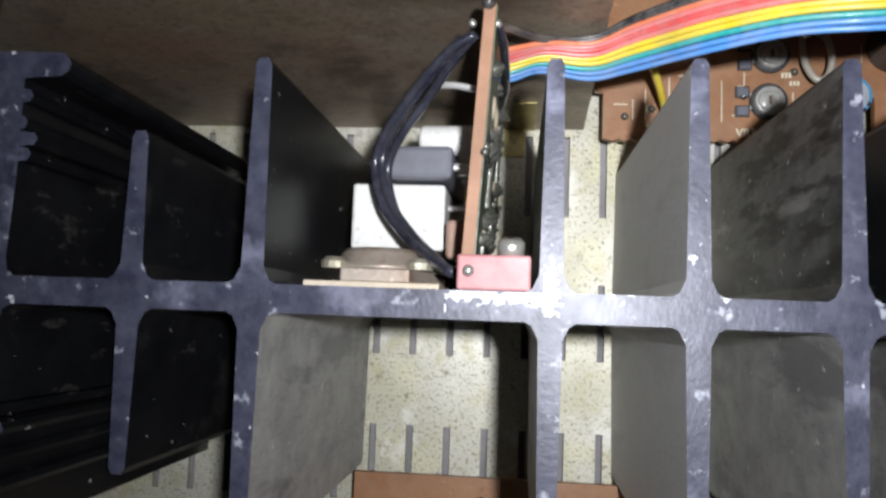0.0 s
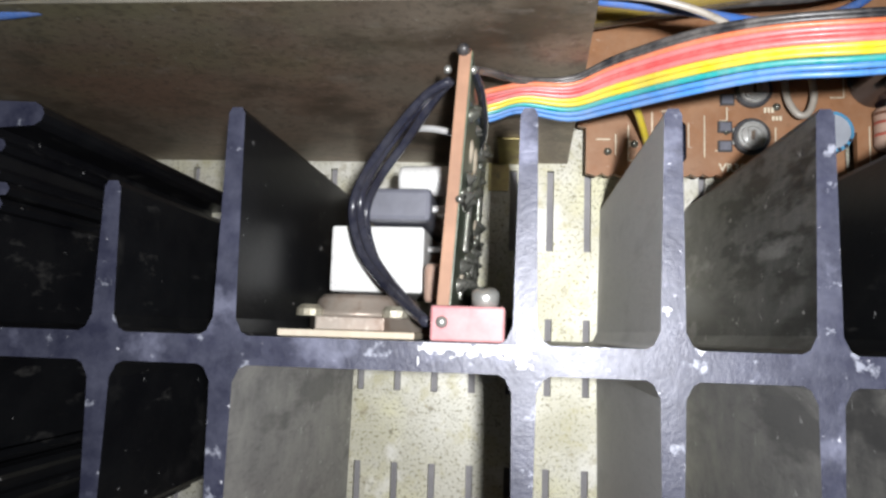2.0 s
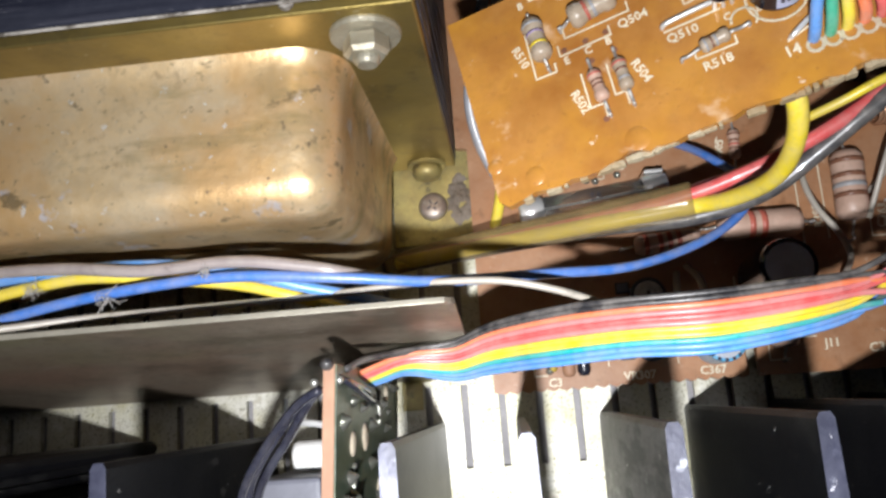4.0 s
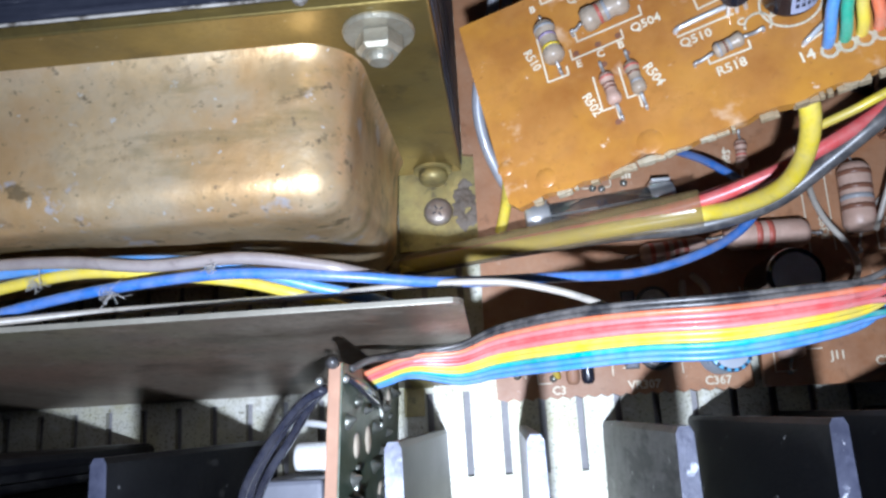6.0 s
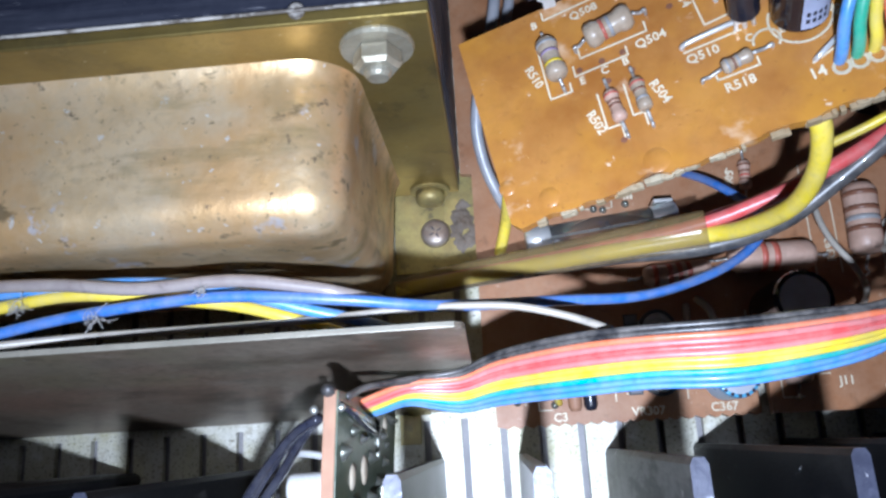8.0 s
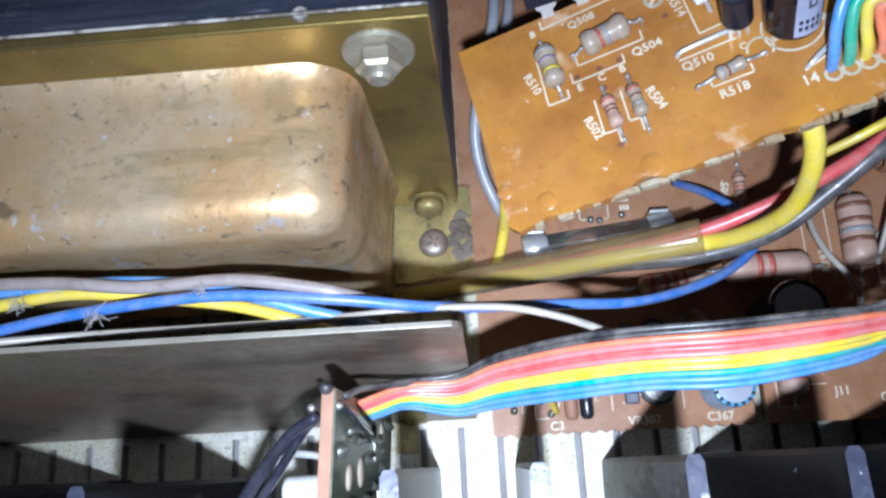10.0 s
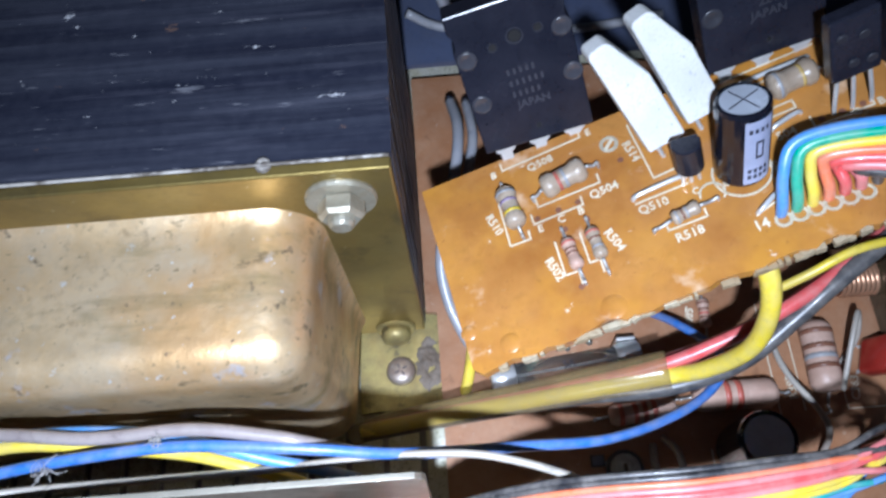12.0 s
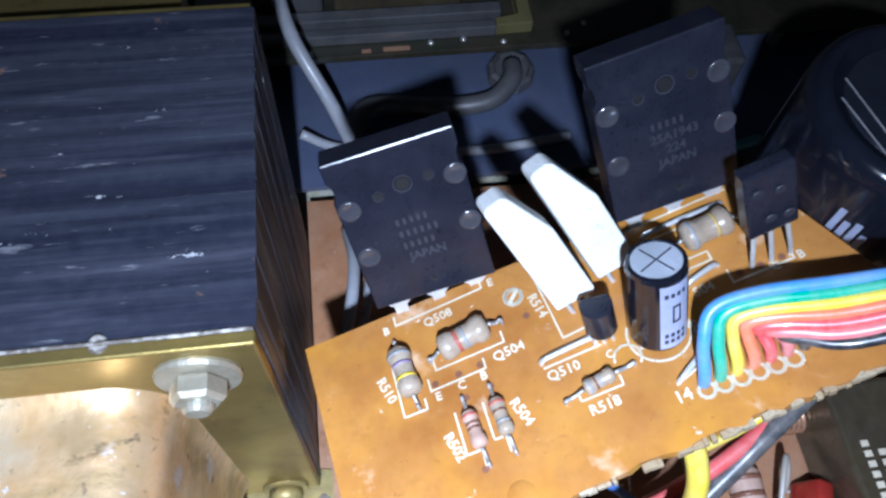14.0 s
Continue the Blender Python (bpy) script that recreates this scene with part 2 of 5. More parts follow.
BAND = {n: material("band_" + n, c, rough=0.4, bump=0) for n, c in dict(red=(0.5, 0.13, 0.09), black=(0.08, 0.065, 0.05), brown=(0.22, 0.1, 0.06), violet=(0.33, 0.25, 0.4),
        yellow=(0.9, 0.68, 0.03), gold=(0.5, 0.36, 0.12), grey=(0.35, 0.35, 0.36)).items()}
WIRE = {n: material("pvc_" + n, c, tuple(0.82 * v for v in c), 0.36, grain=1200, blotch=120, dust=0.34, dust_tone=(0.46, 0.42, 0.38), coat=0.2, specular=0.65, bump=0.04, stains=((330, 0.6, 0.7, tuple(0.45 * v for v in c), 0.55, (1, 1, 1)),)) for n, c in dict(
        black=(0.024, 0.024, 0.028), charcoal=(0.06, 0.06, 0.064), brown=(0.35, 0.1, 0.05), red=(0.72, 0.09, 0.09), pink=(0.75, 0.2, 0.2), orange=(0.8, 0.2, 0.08), yellow=(0.85, 0.66, 0.03),
        green=(0.02, 0.42, 0.25), teal=(0.02, 0.4, 0.4), blue=(0.1, 0.31, 0.75), royal=(0.06, 0.19, 0.6), deep_blue=(0.03, 0.12, 0.45), grey=(0.33, 0.34, 0.38), white=(0.44, 0.4, 0.34), taupe=(0.32, 0.27, 0.26)).items()}
sleeving = material("clear_brown_sleeving", (0.42, 0.31, 0.13), (0.32, 0.22, 0.1), 0.22, alpha=0.5, coat=0.4, bump=0.06, grain=900, blotch=110, dust=0.5, dust_tone=(0.2, 0.15, 0.08))
glass = material("fuse_glass", (0.75, 0.75, 0.72), rough=0.05, transmission=0.95, bump=0, rough_var=0.02)
pink = material("pink_insulator", (0.5, 0.21, 0.22), (0.4, 0.16, 0.17), 0.5, dust=0.25, dust_tone=(0.7, 0.55, 0.52))
paste = material("paste_and_glare_white", (0.74, 0.74, 0.75), (0.6, 0.6, 0.63), 0.5, grain=1500, bump=0.5)
mica = material("beige_mica", (0.62, 0.54, 0.42), (0.5, 0.42, 0.31), 0.45, dust=0.3)
can_metal = material("dusty_can", (0.42, 0.36, 0.3), (0.28, 0.22, 0.18), 0.42, 0.4, dust=0.4, stains=((160, 0.52, 0.62, (0.2, 0.13, 0.09), 0.6, (1, 1, 1)), (420, 0.62, 0.68, (0.6, 0.54, 0.46), 0.6, (1, 1, 1))))
blue_sleeve = material("blue_can_sleeve", (0.12, 0.38, 0.62), rough=0.3, coat=0.3)
red_film = material("red_film", (0.36, 0.03, 0.02), rough=0.3, coat=0.4)
copper = material("copper_winding", (0.62, 0.36, 0.22), rough=0.35, metal=0.6)
olive = material("olive_frame", (0.2, 0.18, 0.07), (0.14, 0.12, 0.05), 0.4, 0.3)
slate = material("slate_blue_panel", (0.085, 0.105, 0.185), (0.07, 0.085, 0.145), 0.4, 0.1, 1000, 50, dust=0.2, dust_tone=(0.16, 0.15, 0.15))
relay_case = material("smoky_case", (0.06, 0.048, 0.026), (0.04, 0.03, 0.018), 0.2, coat=0.3, dust=0.06)
shell = material("painted_case", (0.035, 0.035, 0.04), (0.05, 0.05, 0.055), rough=0.5, dust=0.15)
rear_green = material("grimy_green_board", (0.018, 0.022, 0.012), (0.035, 0.028, 0.018), 0.4, 0.0, 900, 90, dust=0.3, dust_tone=(0.07, 0.055, 0.04))
grey_steel = material("dull_grey_steel", (0.11, 0.11, 0.12), (0.07, 0.07, 0.075), 0.45, 0.3, 900, 120, dust=0.4, dust_tone=(0.14, 0.13, 0.12))
dull_silver = material("dull_silver", (0.66, 0.66, 0.64), (0.5, 0.5, 0.48), 0.4, 0.5, 1500, 300, dust=0.4, dust_tone=(0.24, 0.21, 0.17))
pit = material("deep_black", (0.002, 0.002, 0.003), rough=0.7, bump=0)
old_solder = material("old_solder", (0.3, 0.3, 0.27), (0.16, 0.17, 0.14), 0.28, 0.7, 900, 200, dust=0.3, dust_tone=(0.12, 0.11, 0.08), bump=0.3)
dirty_varnish = material("dirty_varnish", (0.46, 0.43, 0.39), (0.1, 0.085, 0.07), 0.5, grain=1200, blotch=220, spread=(0.46, 0.56), dust=0.3, dust_tone=(0.22, 0.19, 0.16), bump=0.3)
lint = material("lint", (0.42, 0.4, 0.38), rough=0.9)

# ---- building blocks ----
ORIGIN = {}


def thing(name, at, label, category, group="", kind=""):
    ob = new(name)
    ob.empty_display_size = 0.002
    ob.location = Vector(at) * U
    ORIGIN[ob] = Vector(at)
    return tagged(ob, label, category, group, kind)


def part(name, bm, mat, parent=None, label="", smooth=False):
    """One mesh object from a bmesh in drawing units, under a thing or a part."""
    o = ORIGIN.get(parent, Vector())
    bmesh.ops.recalc_face_normals(bm, faces=bm.faces)
    for v in bm.verts:
        v.co = (v.co - o) * U
    for f in bm.faces:
        f.smooth = smooth
    me = bpy.data.meshes.new(name)
    bm.to_mesh(me)
    bm.free()
    for m in mat if isinstance(mat, (list, tuple)) else (mat,):
        me.materials.append(m)
    ob = new(name, me)
    if parent is not None:
        ob.parent = parent
        ORIGIN[ob] = o
    else:
        ORIGIN[ob] = Vector()
    return tagged(ob, label)


def setting(name, bm, mat, label, category):
    return tagged(part(name, bm, mat), label, category, "", "structure")


def box(lo, hi, bevel=0.0, m=None, bm=None):
    bm = bm or bmesh.new()
    made = bmesh.ops.create_cube(bm, size=1.0)["verts"]
    lo, hi = Vector(lo), Vector(hi)
    for v in made:
        v.co = Vector([(lo[i] + hi[i]) / 2 + v.co[i] * (hi[i] - lo[i]) for i in range(3)])
    if bevel:
        edges = list({e for v in made for e in v.link_edges})
        made = bmesh.ops.bevel(bm, geom=edges, offset=bevel, segments=2, profile=0.5, affect="EDGES")["verts"] + [v for v in made if v.is_valid]
    if m is not None:
        for v in set(made):
            v.co = m @ v.co
    return bm


def prism(poly, z0, z1, m=None, bm=None, bevel=0.0):
    """A plate with the outline poly (x, y), from z0 to z1."""
    bm = bm or bmesh.new()
    low = [bm.verts.new((x, y, z0)) for x, y in poly]
    high = [bm.verts.new((x, y, z1)) for x, y in poly]
    n = len(poly)
    faces = [bm.faces.new(low[::-1]), bm.faces.new(high)] + [bm.faces.new((low[i], low[(i + 1) % n], high[(i + 1) % n], high[i])) for i in range(n)]
    verts = low + high
    if bevel:
        made = bmesh.ops.bevel(bm, geom=list({e for f in faces for e in f.edges}), offset=bevel, segments=2, profile=0.5, affect="EDGES")
        verts = list({v for v in made["verts"]} | {v for v in verts if v.is_valid})
    if m is not None:
        for v in verts:
            v.co = m @ v.co
    return bm


def lathe(profile, at=(0, 0, 0), axis=(0, 0, 1), n=20, bm=None):
    """A turned body: profile of (radius, height) along axis from at."""
    bm = bm or bmesh.new()
    turn = Vector(axis).normalized().to_track_quat("Z", "Y").to_matrix()
    rings = []
    for r, z in profile:
        if r <= 1e-6:
            rings.append([bm.verts.new(Vector(at) + turn @ Vector((0, 0, z)))])
        else:
            rings.append([bm.verts.new(Vector(at) + turn @ Vector((r * math.cos(2 * math.pi * k / n), r * math.sin(2 * math.pi * k / n), z))) for k in range(n)])
    for a, b in zip(rings, rings[1:]):
        for k in range(n):
            quad = [a[k % len(a)], a[(k + 1) % n % len(a)], b[(k + 1) % n % len(b)], b[k % len(b)]]
            quad = list(dict.fromkeys(quad))
            if len(quad) > 2:
                bm.faces.new(quad)
    return bm


def rod(a, b, r, n=12, bm=None, r2=None):
    a, b = Vector(a), Vector(b)
    return lathe([(0, 0), (r, 0), (r2 or r, (b - a).length), (0, (b - a).length)], a, b - a, n, bm)


def smooth_line(points, steps=6):
    """A smooth line through the points."""
    p = [Vector(q) for q in points]
    p = [2 * p[0] - p[1]] + p + [2 * p[-1] - p[-2]]
    out = []
    for i in range(1, len(p) - 2):
        for k in range(steps):
            t = k / steps
            out.append(0.5 * (2 * p[i] + (p[i + 1] - p[i - 1]) * t + (2 * p[i - 1] - 5 * p[i] + 4 * p[i + 1] - p[i + 2]) * t * t
                       + (3 * p[i] - p[i - 1] - 3 * p[i + 1] + p[i + 2]) * t * t * t))
    return out + [p[-2]]


def tube(points, r, n=10, steps=6, bm=None, ends=None):
    """A round wire along a smooth line. ends: another radius at the far end."""
    bm = bm or bmesh.new()
    line = smooth_line(points, steps)
    side, rings = None, []
    for i, q in enumerate(line):
        way = (line[min(i + 1, len(line) - 1)] - line[max(i - 1, 0)]).normalized()
        side = way.orthogonal() if side is None else side - way * side.dot(way)
        side.normalize()
        up = way.cross(side)
        rr = r + ((ends - r) * i / (len(line) - 1) if ends else 0)
        rings.append([bm.verts.new(q + (side * math.cos(2 * math.pi * k / n) + up * math.sin(2 * math.pi * k / n)) * rr) for k in range(n)])
    for a, b in zip(rings, rings[1:]):
        for k in range(n):
            bm.faces.new((a[k], a[(k + 1) % n], b[(k + 1) % n], b[k]))
    bm.faces.new(rings[0][::-1])
    bm.faces.new(rings[-1])
    return bm


def lettering(text, size, m, mat, parent, name="print", thick=0.03, bold=0.02):
    """Printed characters from the built-in font, centred, in the plane of m."""
    cu = bpy.data.curves.new(name, "FONT")
    cu.body, cu.size, cu.align_x, cu.align_y, cu.extrude, cu.offset, cu.resolution_u = text, size, "CENTER", "CENTER", thick, bold * size, 2
    tmp = new("lettering", cu)
    bpy.context.view_layer.update()
    me = bpy.data.meshes.new_from_object(tmp.evaluated_get(bpy.context.evaluated_depsgraph_get()))
    bpy.data.objects.remove(tmp)
    bm = bmesh.new()
    bm.from_mesh(me)
    bpy.data.meshes.remove(me)
    for v in bm.verts:
        v.co = m @ v.co
    return part(name, bm, mat, parent)


def stroke(points, w, m, bm=None, h=0.04):
    """Printed line work of width w in the plane of m."""
    bm = bm or bmesh.new()
    for a, b in zip(points, points[1:]):
        a, b = Vector((*a, 0)), Vector((*b, 0))
        d = (b - a).normalized()
        s = Vector((-d.y, d.x, 0)) * w / 2
        a, b = a - d * w / 2, b + d * w / 2
        q = [a - s, b - s, b + s, a + s]
        low = [bm.verts.new(m @ v) for v in q]
        high = [bm.verts.new(m @ (v + Vector((0, 0, h)))) for v in q]
        bm.faces.new(high)
        for i in range(4):
            bm.faces.new((low[i], low[(i + 1) % 4], high[(i + 1) % 4], high[i]))
    return bm


def resistor(a, b, length, r, body, bands, label, lift=None, m=None, lead=0.17, group="resistors", waist=0.84):
    """An axial resistor between the holes a and b of a board whose plane is m."""
    m = m or Matrix()
    up = (m.to_3x3() @ Vector((0, 0, 1))).normalized()
    a, b = m @ Vector((*a, 0)), m @ Vector((*b, 0))
    lift = r * 1.05 if lift is None else lift
    t = thing("resistor", (a + b) / 2, label, "resistor", group)
    way = (b - a).normalized()
    mid = (a + b) / 2 + up * lift
    s = mid - way * length / 2
    q = r * waist
    part("body", lathe([(0, 0), (r * 0.75, 0.02 * length), (r, 0.1 * length), (r, 0.24 * length), (q, 0.32 * length), (q, 0.68 * length), (r, 0.76 * length), (r, 0.9 * length),
                        (r * 0.75, 0.98 * length), (0, length)], s, way, 16), body, t, smooth=True)
    for k, c in zip((0.17, 0.38, 0.52, 0.66, 0.83), bands):
        if c:
            rr = (r if k < 0.3 or k > 0.7 else q) + 0.03
            part("band", lathe([(rr - 0.04, -0.035 * length), (rr, -0.035 * length), (rr, 0.035 * length), (rr - 0.04, 0.035 * length)], s + way * k * length, way, 16), BAND[c], t, smooth=True)
    for p, e in ((a, s), (b, s + way * length)):
        part("lead", tube([p - up * 0.3, p + up * lift * 0.7, p + (e - p) * 0.35 + up * lift * 0.2, e + (e - mid).normalized() * 0.05], lead, 8, 4), lead_tin, t, smooth=True)
    return t

# ---- the case ----
PITCH, SLOT = 5.07, 0.95


def slotted_floor():
    xs, ys = [-75.0], [0.0, 25.0, 35.2, 44.7, 55.0, 64.2, 75.4, 84.0, 94.0, 185.0]
    k = -16
    while 17.6 + PITCH * k < 125:
        xs += [17.6 + PITCH * k - SLOT / 2, 17.6 + PITCH * k + SLOT / 2]
        k += 1
    xs.append(150.0)
    bm = bmesh.new()
    top = {(i, j): bm.verts.new((x, y, 0)) for i, x in enumerate(xs) for j, y in enumerate(ys)}
    low = {(i, j): bm.verts.new((x, y, -1.0)) for i, x in enumerate(xs) for j, y in enumerate(ys)}
    for i in range(len(xs) - 1):
        for j in range(len(ys) - 1):
            c = [(i, j), (i + 1, j), (i + 1, j + 1), (i, j + 1)]
            if i % 2 == 1 and j in (1, 3, 5, 7):
                for a, b in zip(c, c[1:] + c[:1]):
                    bm.faces.new((top[a], top[b], low[b], low[a]))
            else:
                bm.faces.new([top[q] for q in c])
                bm.faces.new([low[q] for q in c][::-1])
    return bm


setting("floor", slotted_floor(), zinc, "dusty zinc-plated steel chassis floor with rows of narrow vent slots", "floor")
setting("ground", box((-300, -300, -9), (400, 400, -8)), shell, "dark table top under the amplifier case", "table top")
setting("bottom_sheet", box((-75, 0, -2.6), (150, 185, -1.5)), slot_grey, "grey steel bottom sheet under the slotted floor", "sheet")
setting("wall_north", box((-76, 186, -1), (151, 187.2, 70)), shell, "dark painted rear wall of the case", "wall")
setting("wall_south", box((-76, -2, -1), (151, -0.8, 70)), shell, "dark painted front wall of the case", "wall")
setting("wall_west", box((-77.2, -2, -1), (-76, 187, 70)), shell, "dark painted side wall of the case", "wall")
setting("wall_east", box((151, -2, -1), (152.2, 187, 70)), shell, "dark painted side wall of the case", "wall")

# ---- the black heat sink ----
TOP = 45.5


def fin_outline(x, y0, y1, w_tip, w_root, yw=50.9):
    """A fin's section: tapered from the web to the tip, rounded at the tip."""
    s = 1 if y1 > yw else -1
    out = []
    base = yw + s * 1.0
    for f in (1, -1):
        side = [(x + f * (w_root / 2 + 1.3), base), (x + f * (w_root / 2 + 0.5), base + s * 0.45), (x + f * w_root / 2, base + s * 1.5), (x + f * w_tip / 2, y1 - s * 0.5), (x + f * w_tip * 0.3, y1)]
        out += side if f == 1 else side[::-1]
    return out if s == 1 else out[::-1]


def extrude_black(name, poly, parent, z1=TOP, side_mat=None):
    bm = prism(poly, 0.05, z1)
    ob = part(name, bm, (side_mat or black_fin, fin_edge), parent)
    for f in ob.data.polygons:
        if abs(f.normal.z) > 0.9:
            f.material_index = 1
    return ob


sink = thing("heat_sink", (39, 51, 0), "black anodised aluminium heat sink with dusty fins standing on the floor", "heat sink")
extrude_black("web", [(-5.5, 49.75), (118, 49.75), (118, 52.05), (-5.5, 52.05)], sink, TOP - 0.02)
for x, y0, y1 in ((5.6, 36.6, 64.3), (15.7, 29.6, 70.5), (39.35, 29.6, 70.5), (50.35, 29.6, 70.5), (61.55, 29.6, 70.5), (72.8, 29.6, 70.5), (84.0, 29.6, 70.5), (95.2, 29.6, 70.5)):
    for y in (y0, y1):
        coat_ = lit_dusty_fin if 45 < x < 55 else streaked_fin if 55 < x < 65 and y > 50 else dusty_fin if y < 50 and x > 10 else None
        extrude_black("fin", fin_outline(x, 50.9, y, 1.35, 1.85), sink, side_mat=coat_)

# the end fin, with a flange and grip ribs along its inner face
extrude_black("end_fin", [(-7.9, 71.0), (-8.0, 60.0), (-7.4, 52.5), (-7.3, 49.0), (-7.3, 30.5), (-5.5, 30.5), (-5.45, 48.2), (-5.2, 49.3), (-4.4, 49.8), (-4.4, 52.0), (-5.1, 52.5), (-5.3, 53.6), (-5.0, 60.0), (-5.0, 71.0)], sink)
extrude_black("flange", [(-5.0, 68.7), (-1.8, 68.9), (-1.2, 69.3), (-0.95, 69.9), (-1.2, 70.5), (-1.8, 70.9), (-5.0, 71.0)], sink)
for y, tip in ((67.2, -4.1), (64.9, -4.4), (63.5, -3.4), (62.2, -3.9), (41.0, -4.9), (39.6, -4.2), (37.3, -4.4), (35.0, -4.0)):
    extrude_black("rib", [(-5.2, y - 0.65), (tip - 0.3, y - 0.5), (tip, y), (tip - 0.3, y + 0.5), (-5.2, y + 0.65)], sink, TOP - 0.02)

# ---- the leaning metal plate ----
shield = thing("metal_plate", (0, 79, 0), "dull stained sheet metal plate standing on its long edge", "metal plate")
lean = Matrix.Translation((0, 76.4, 0.05)) @ Matrix.Rotation(math.atan2(-5.4, 40.4), 4, "X")
part("sheet", prism([(-58, 0), (45.2, 0), (45.2, 40.0), (44.9, 40.5), (44.4, 40.7), (-58, 40.7)], -0.5, 0, lean @ Matrix.Rotation(math.pi / 2, 4, "X")), dull_plate, shield)
part("rim", box((-58, -0.02, 40.72), (44.4, 0.52, 40.9), 0.06, lean), plate_rim, shield, "bright bare top edge")

part("brass_tab", box((35.8, -0.3, 0.3), (38.6, -0.06, 9.5), 0.05, lean), foot_gold, shield, "yellow-passivated tab at the lower edge")

part("brass_tab", box((34.4, 72.4, 0.02), (37.2, 76.3, 0.5), 0.05), foot_gold, shield)

# ---- the transformer ----
trafo = thing("transformer", (0, 115, 0), "mains transformer with brass-coloured end bell and black laminated core", "transformer")


def rounded_box(lo, hi, r, seg=5, skip_y=True):
    bm = bmesh.new()
    made = bmesh.ops.create_cube(bm, size=1.0)["verts"]
    lo, hi = Vector(lo), Vector(hi)
    for v in made:
        v.co = Vector([(lo[i] + hi[i]) / 2 + v.co[i] * (hi[i] - lo[i]) for i in range(3)])
    edges = [e for e in bm.edges if not all(abs(v.co.y - hi.y) < 1e-4 for v in e.verts)]
    bmesh.ops.bevel(bm, geom=edges, offset=r, segments=seg, profile=0.5, affect="EDGES")
    big = [f for f in bm.faces if f.calc_area() > 300]
    bmesh.ops.inset_individual(bm, faces=big, thickness=0.25)
    back = [f for f in bm.faces if all(abs(v.co.y - hi.y) < 1e-3 for v in f.verts)]
    bmesh.ops.delete(bm, geom=back, context="FACES_ONLY")
    return bm


def pressed_bell(lo, hi, profile, radius, seg=10, sides=14):
    """A deep-drawn cover: rounded rectangles swept along y by (inset, y), closed at the front."""
    bm = bmesh.new()
    rings = []
    for inset, y in profile:
        r = max(0.4, radius - inset)
        ring = []
        x0, x1, z0, z1 = lo[0] + inset, hi[0] - inset, lo[1] + inset, hi[1] - inset
        corners = ((x1 - r, z1 - r, 0), (x0 + r, z1 - r, 90), (x0 + r, z0 + r, 180), (x1 - r, z0 + r, 270))
        for k, (cx, cz, a0) in enumerate(corners):
            arc = [(cx + r * math.cos(radians(a0 + 90 * i / seg)), cz + r * math.sin(radians(a0 + 90 * i / seg))) for i in range(seg + 1)]
            nx, nz, na = corners[(k + 1) % 4]
            nxt = (nx + r * math.cos(radians(na)), nz + r * math.sin(radians(na)))
            ring += arc + [tuple(arc[-1][j] + (nxt[j] - arc[-1][j]) * i / sides for j in (0, 1)) for i in range(1, sides)]
        rings.append([bm.verts.new((x, y, z)) for x, z in ring])
    for a, b in zip(rings, rings[1:]):
        for i in range(len(a)):
            j = (i + 1) % len(a)
            bm.faces.new((a[i], a[j], b[j], b[i]))
    bm.faces.new(rings[0])
    bmesh.ops.recalc_face_normals(bm, faces=bm.faces)
    return bm


BELL = [(8.0, 91.02), (4.4, 91.05)] + [(3.9 - 3.6 * math.sin(radians(a)), 94.7 - 3.6 * math.cos(radians(a))) for a in range(0, 91, 9)] + [(0.15, 98.0), (0.0, 100.0), (-0.1, 101.6), (-0.18, 103.2), (-0.3, 104.4), (-0.55, 105.3), (-0.85, 105.9), (-1.1, 106.25)]
part("end_bell", pressed_bell((-37, 4.2), (35.7, 42.0), BELL, 4.6), gold, trafo, "dented yellow-passivated steel bell", smooth=True)
part("end_plate", box((-39, 106.2, 2.2), (44.3, 107.4, 48.6), 0.2), shaded_gold, trafo, "flat yellow-passivated flange")
part("end_plate", box((-39, 139.4, 2.2), (44.1, 140.6, 48.4), 0.2), shaded_gold, trafo)
part("end_bell", rounded_box((-37, 140.6, 4), (35.6, 152, 41), 0.01, 1), shaded_gold, trafo)
core = part("core", box((-40, 107.45, 2.0), (44.2, 139.3, 48.5)), core_side, trafo, "black lacquered lamination stack")
sheet_meshes = []
for k in range(4):
    ob = part("lamination", box((-40.05, 107.45, 1.9), (44.5, 108.175, 49.0 - 0.02 * k)), (core_black, core_side), core)
    for f in ob.data.polygons:
        if abs(f.normal.x) > 0.7:
            f.material_index = 1
    sheet_meshes.append(ob)
rng = random.Random(4)
for k in range(4, 44):
    src = sheet_meshes[k % 4]
    ob = new("lamination", src.data)
    ob.parent = core
    sheet_meshes.append(ob)
for k, ob in enumerate(sheet_meshes):
    ob.location = Vector((rng.uniform(-0.09, 0.05), k * 0.724, rng.uniform(-0.05, 0.03))) * U
part("bead", tube([(-20, 107.3, 48.9), (0, 107.25, 49.0), (24, 107.3, 48.9), (36, 107.2, 49.05), (44.2, 107.3, 48.9)], 0.17, 8, 6), dirty_varnish, trafo, "uneven varnish bead along the edge", True)
part("varnish_drop", lathe([(0, -0.5), (0.5, -0.3), (0.75, 0.0), (0.4, 0.15), (0, 0.2)], (33.5, 107.3, 48.85), (0, -0.3, 1), 14), dirty_varnish, trafo, smooth=True)


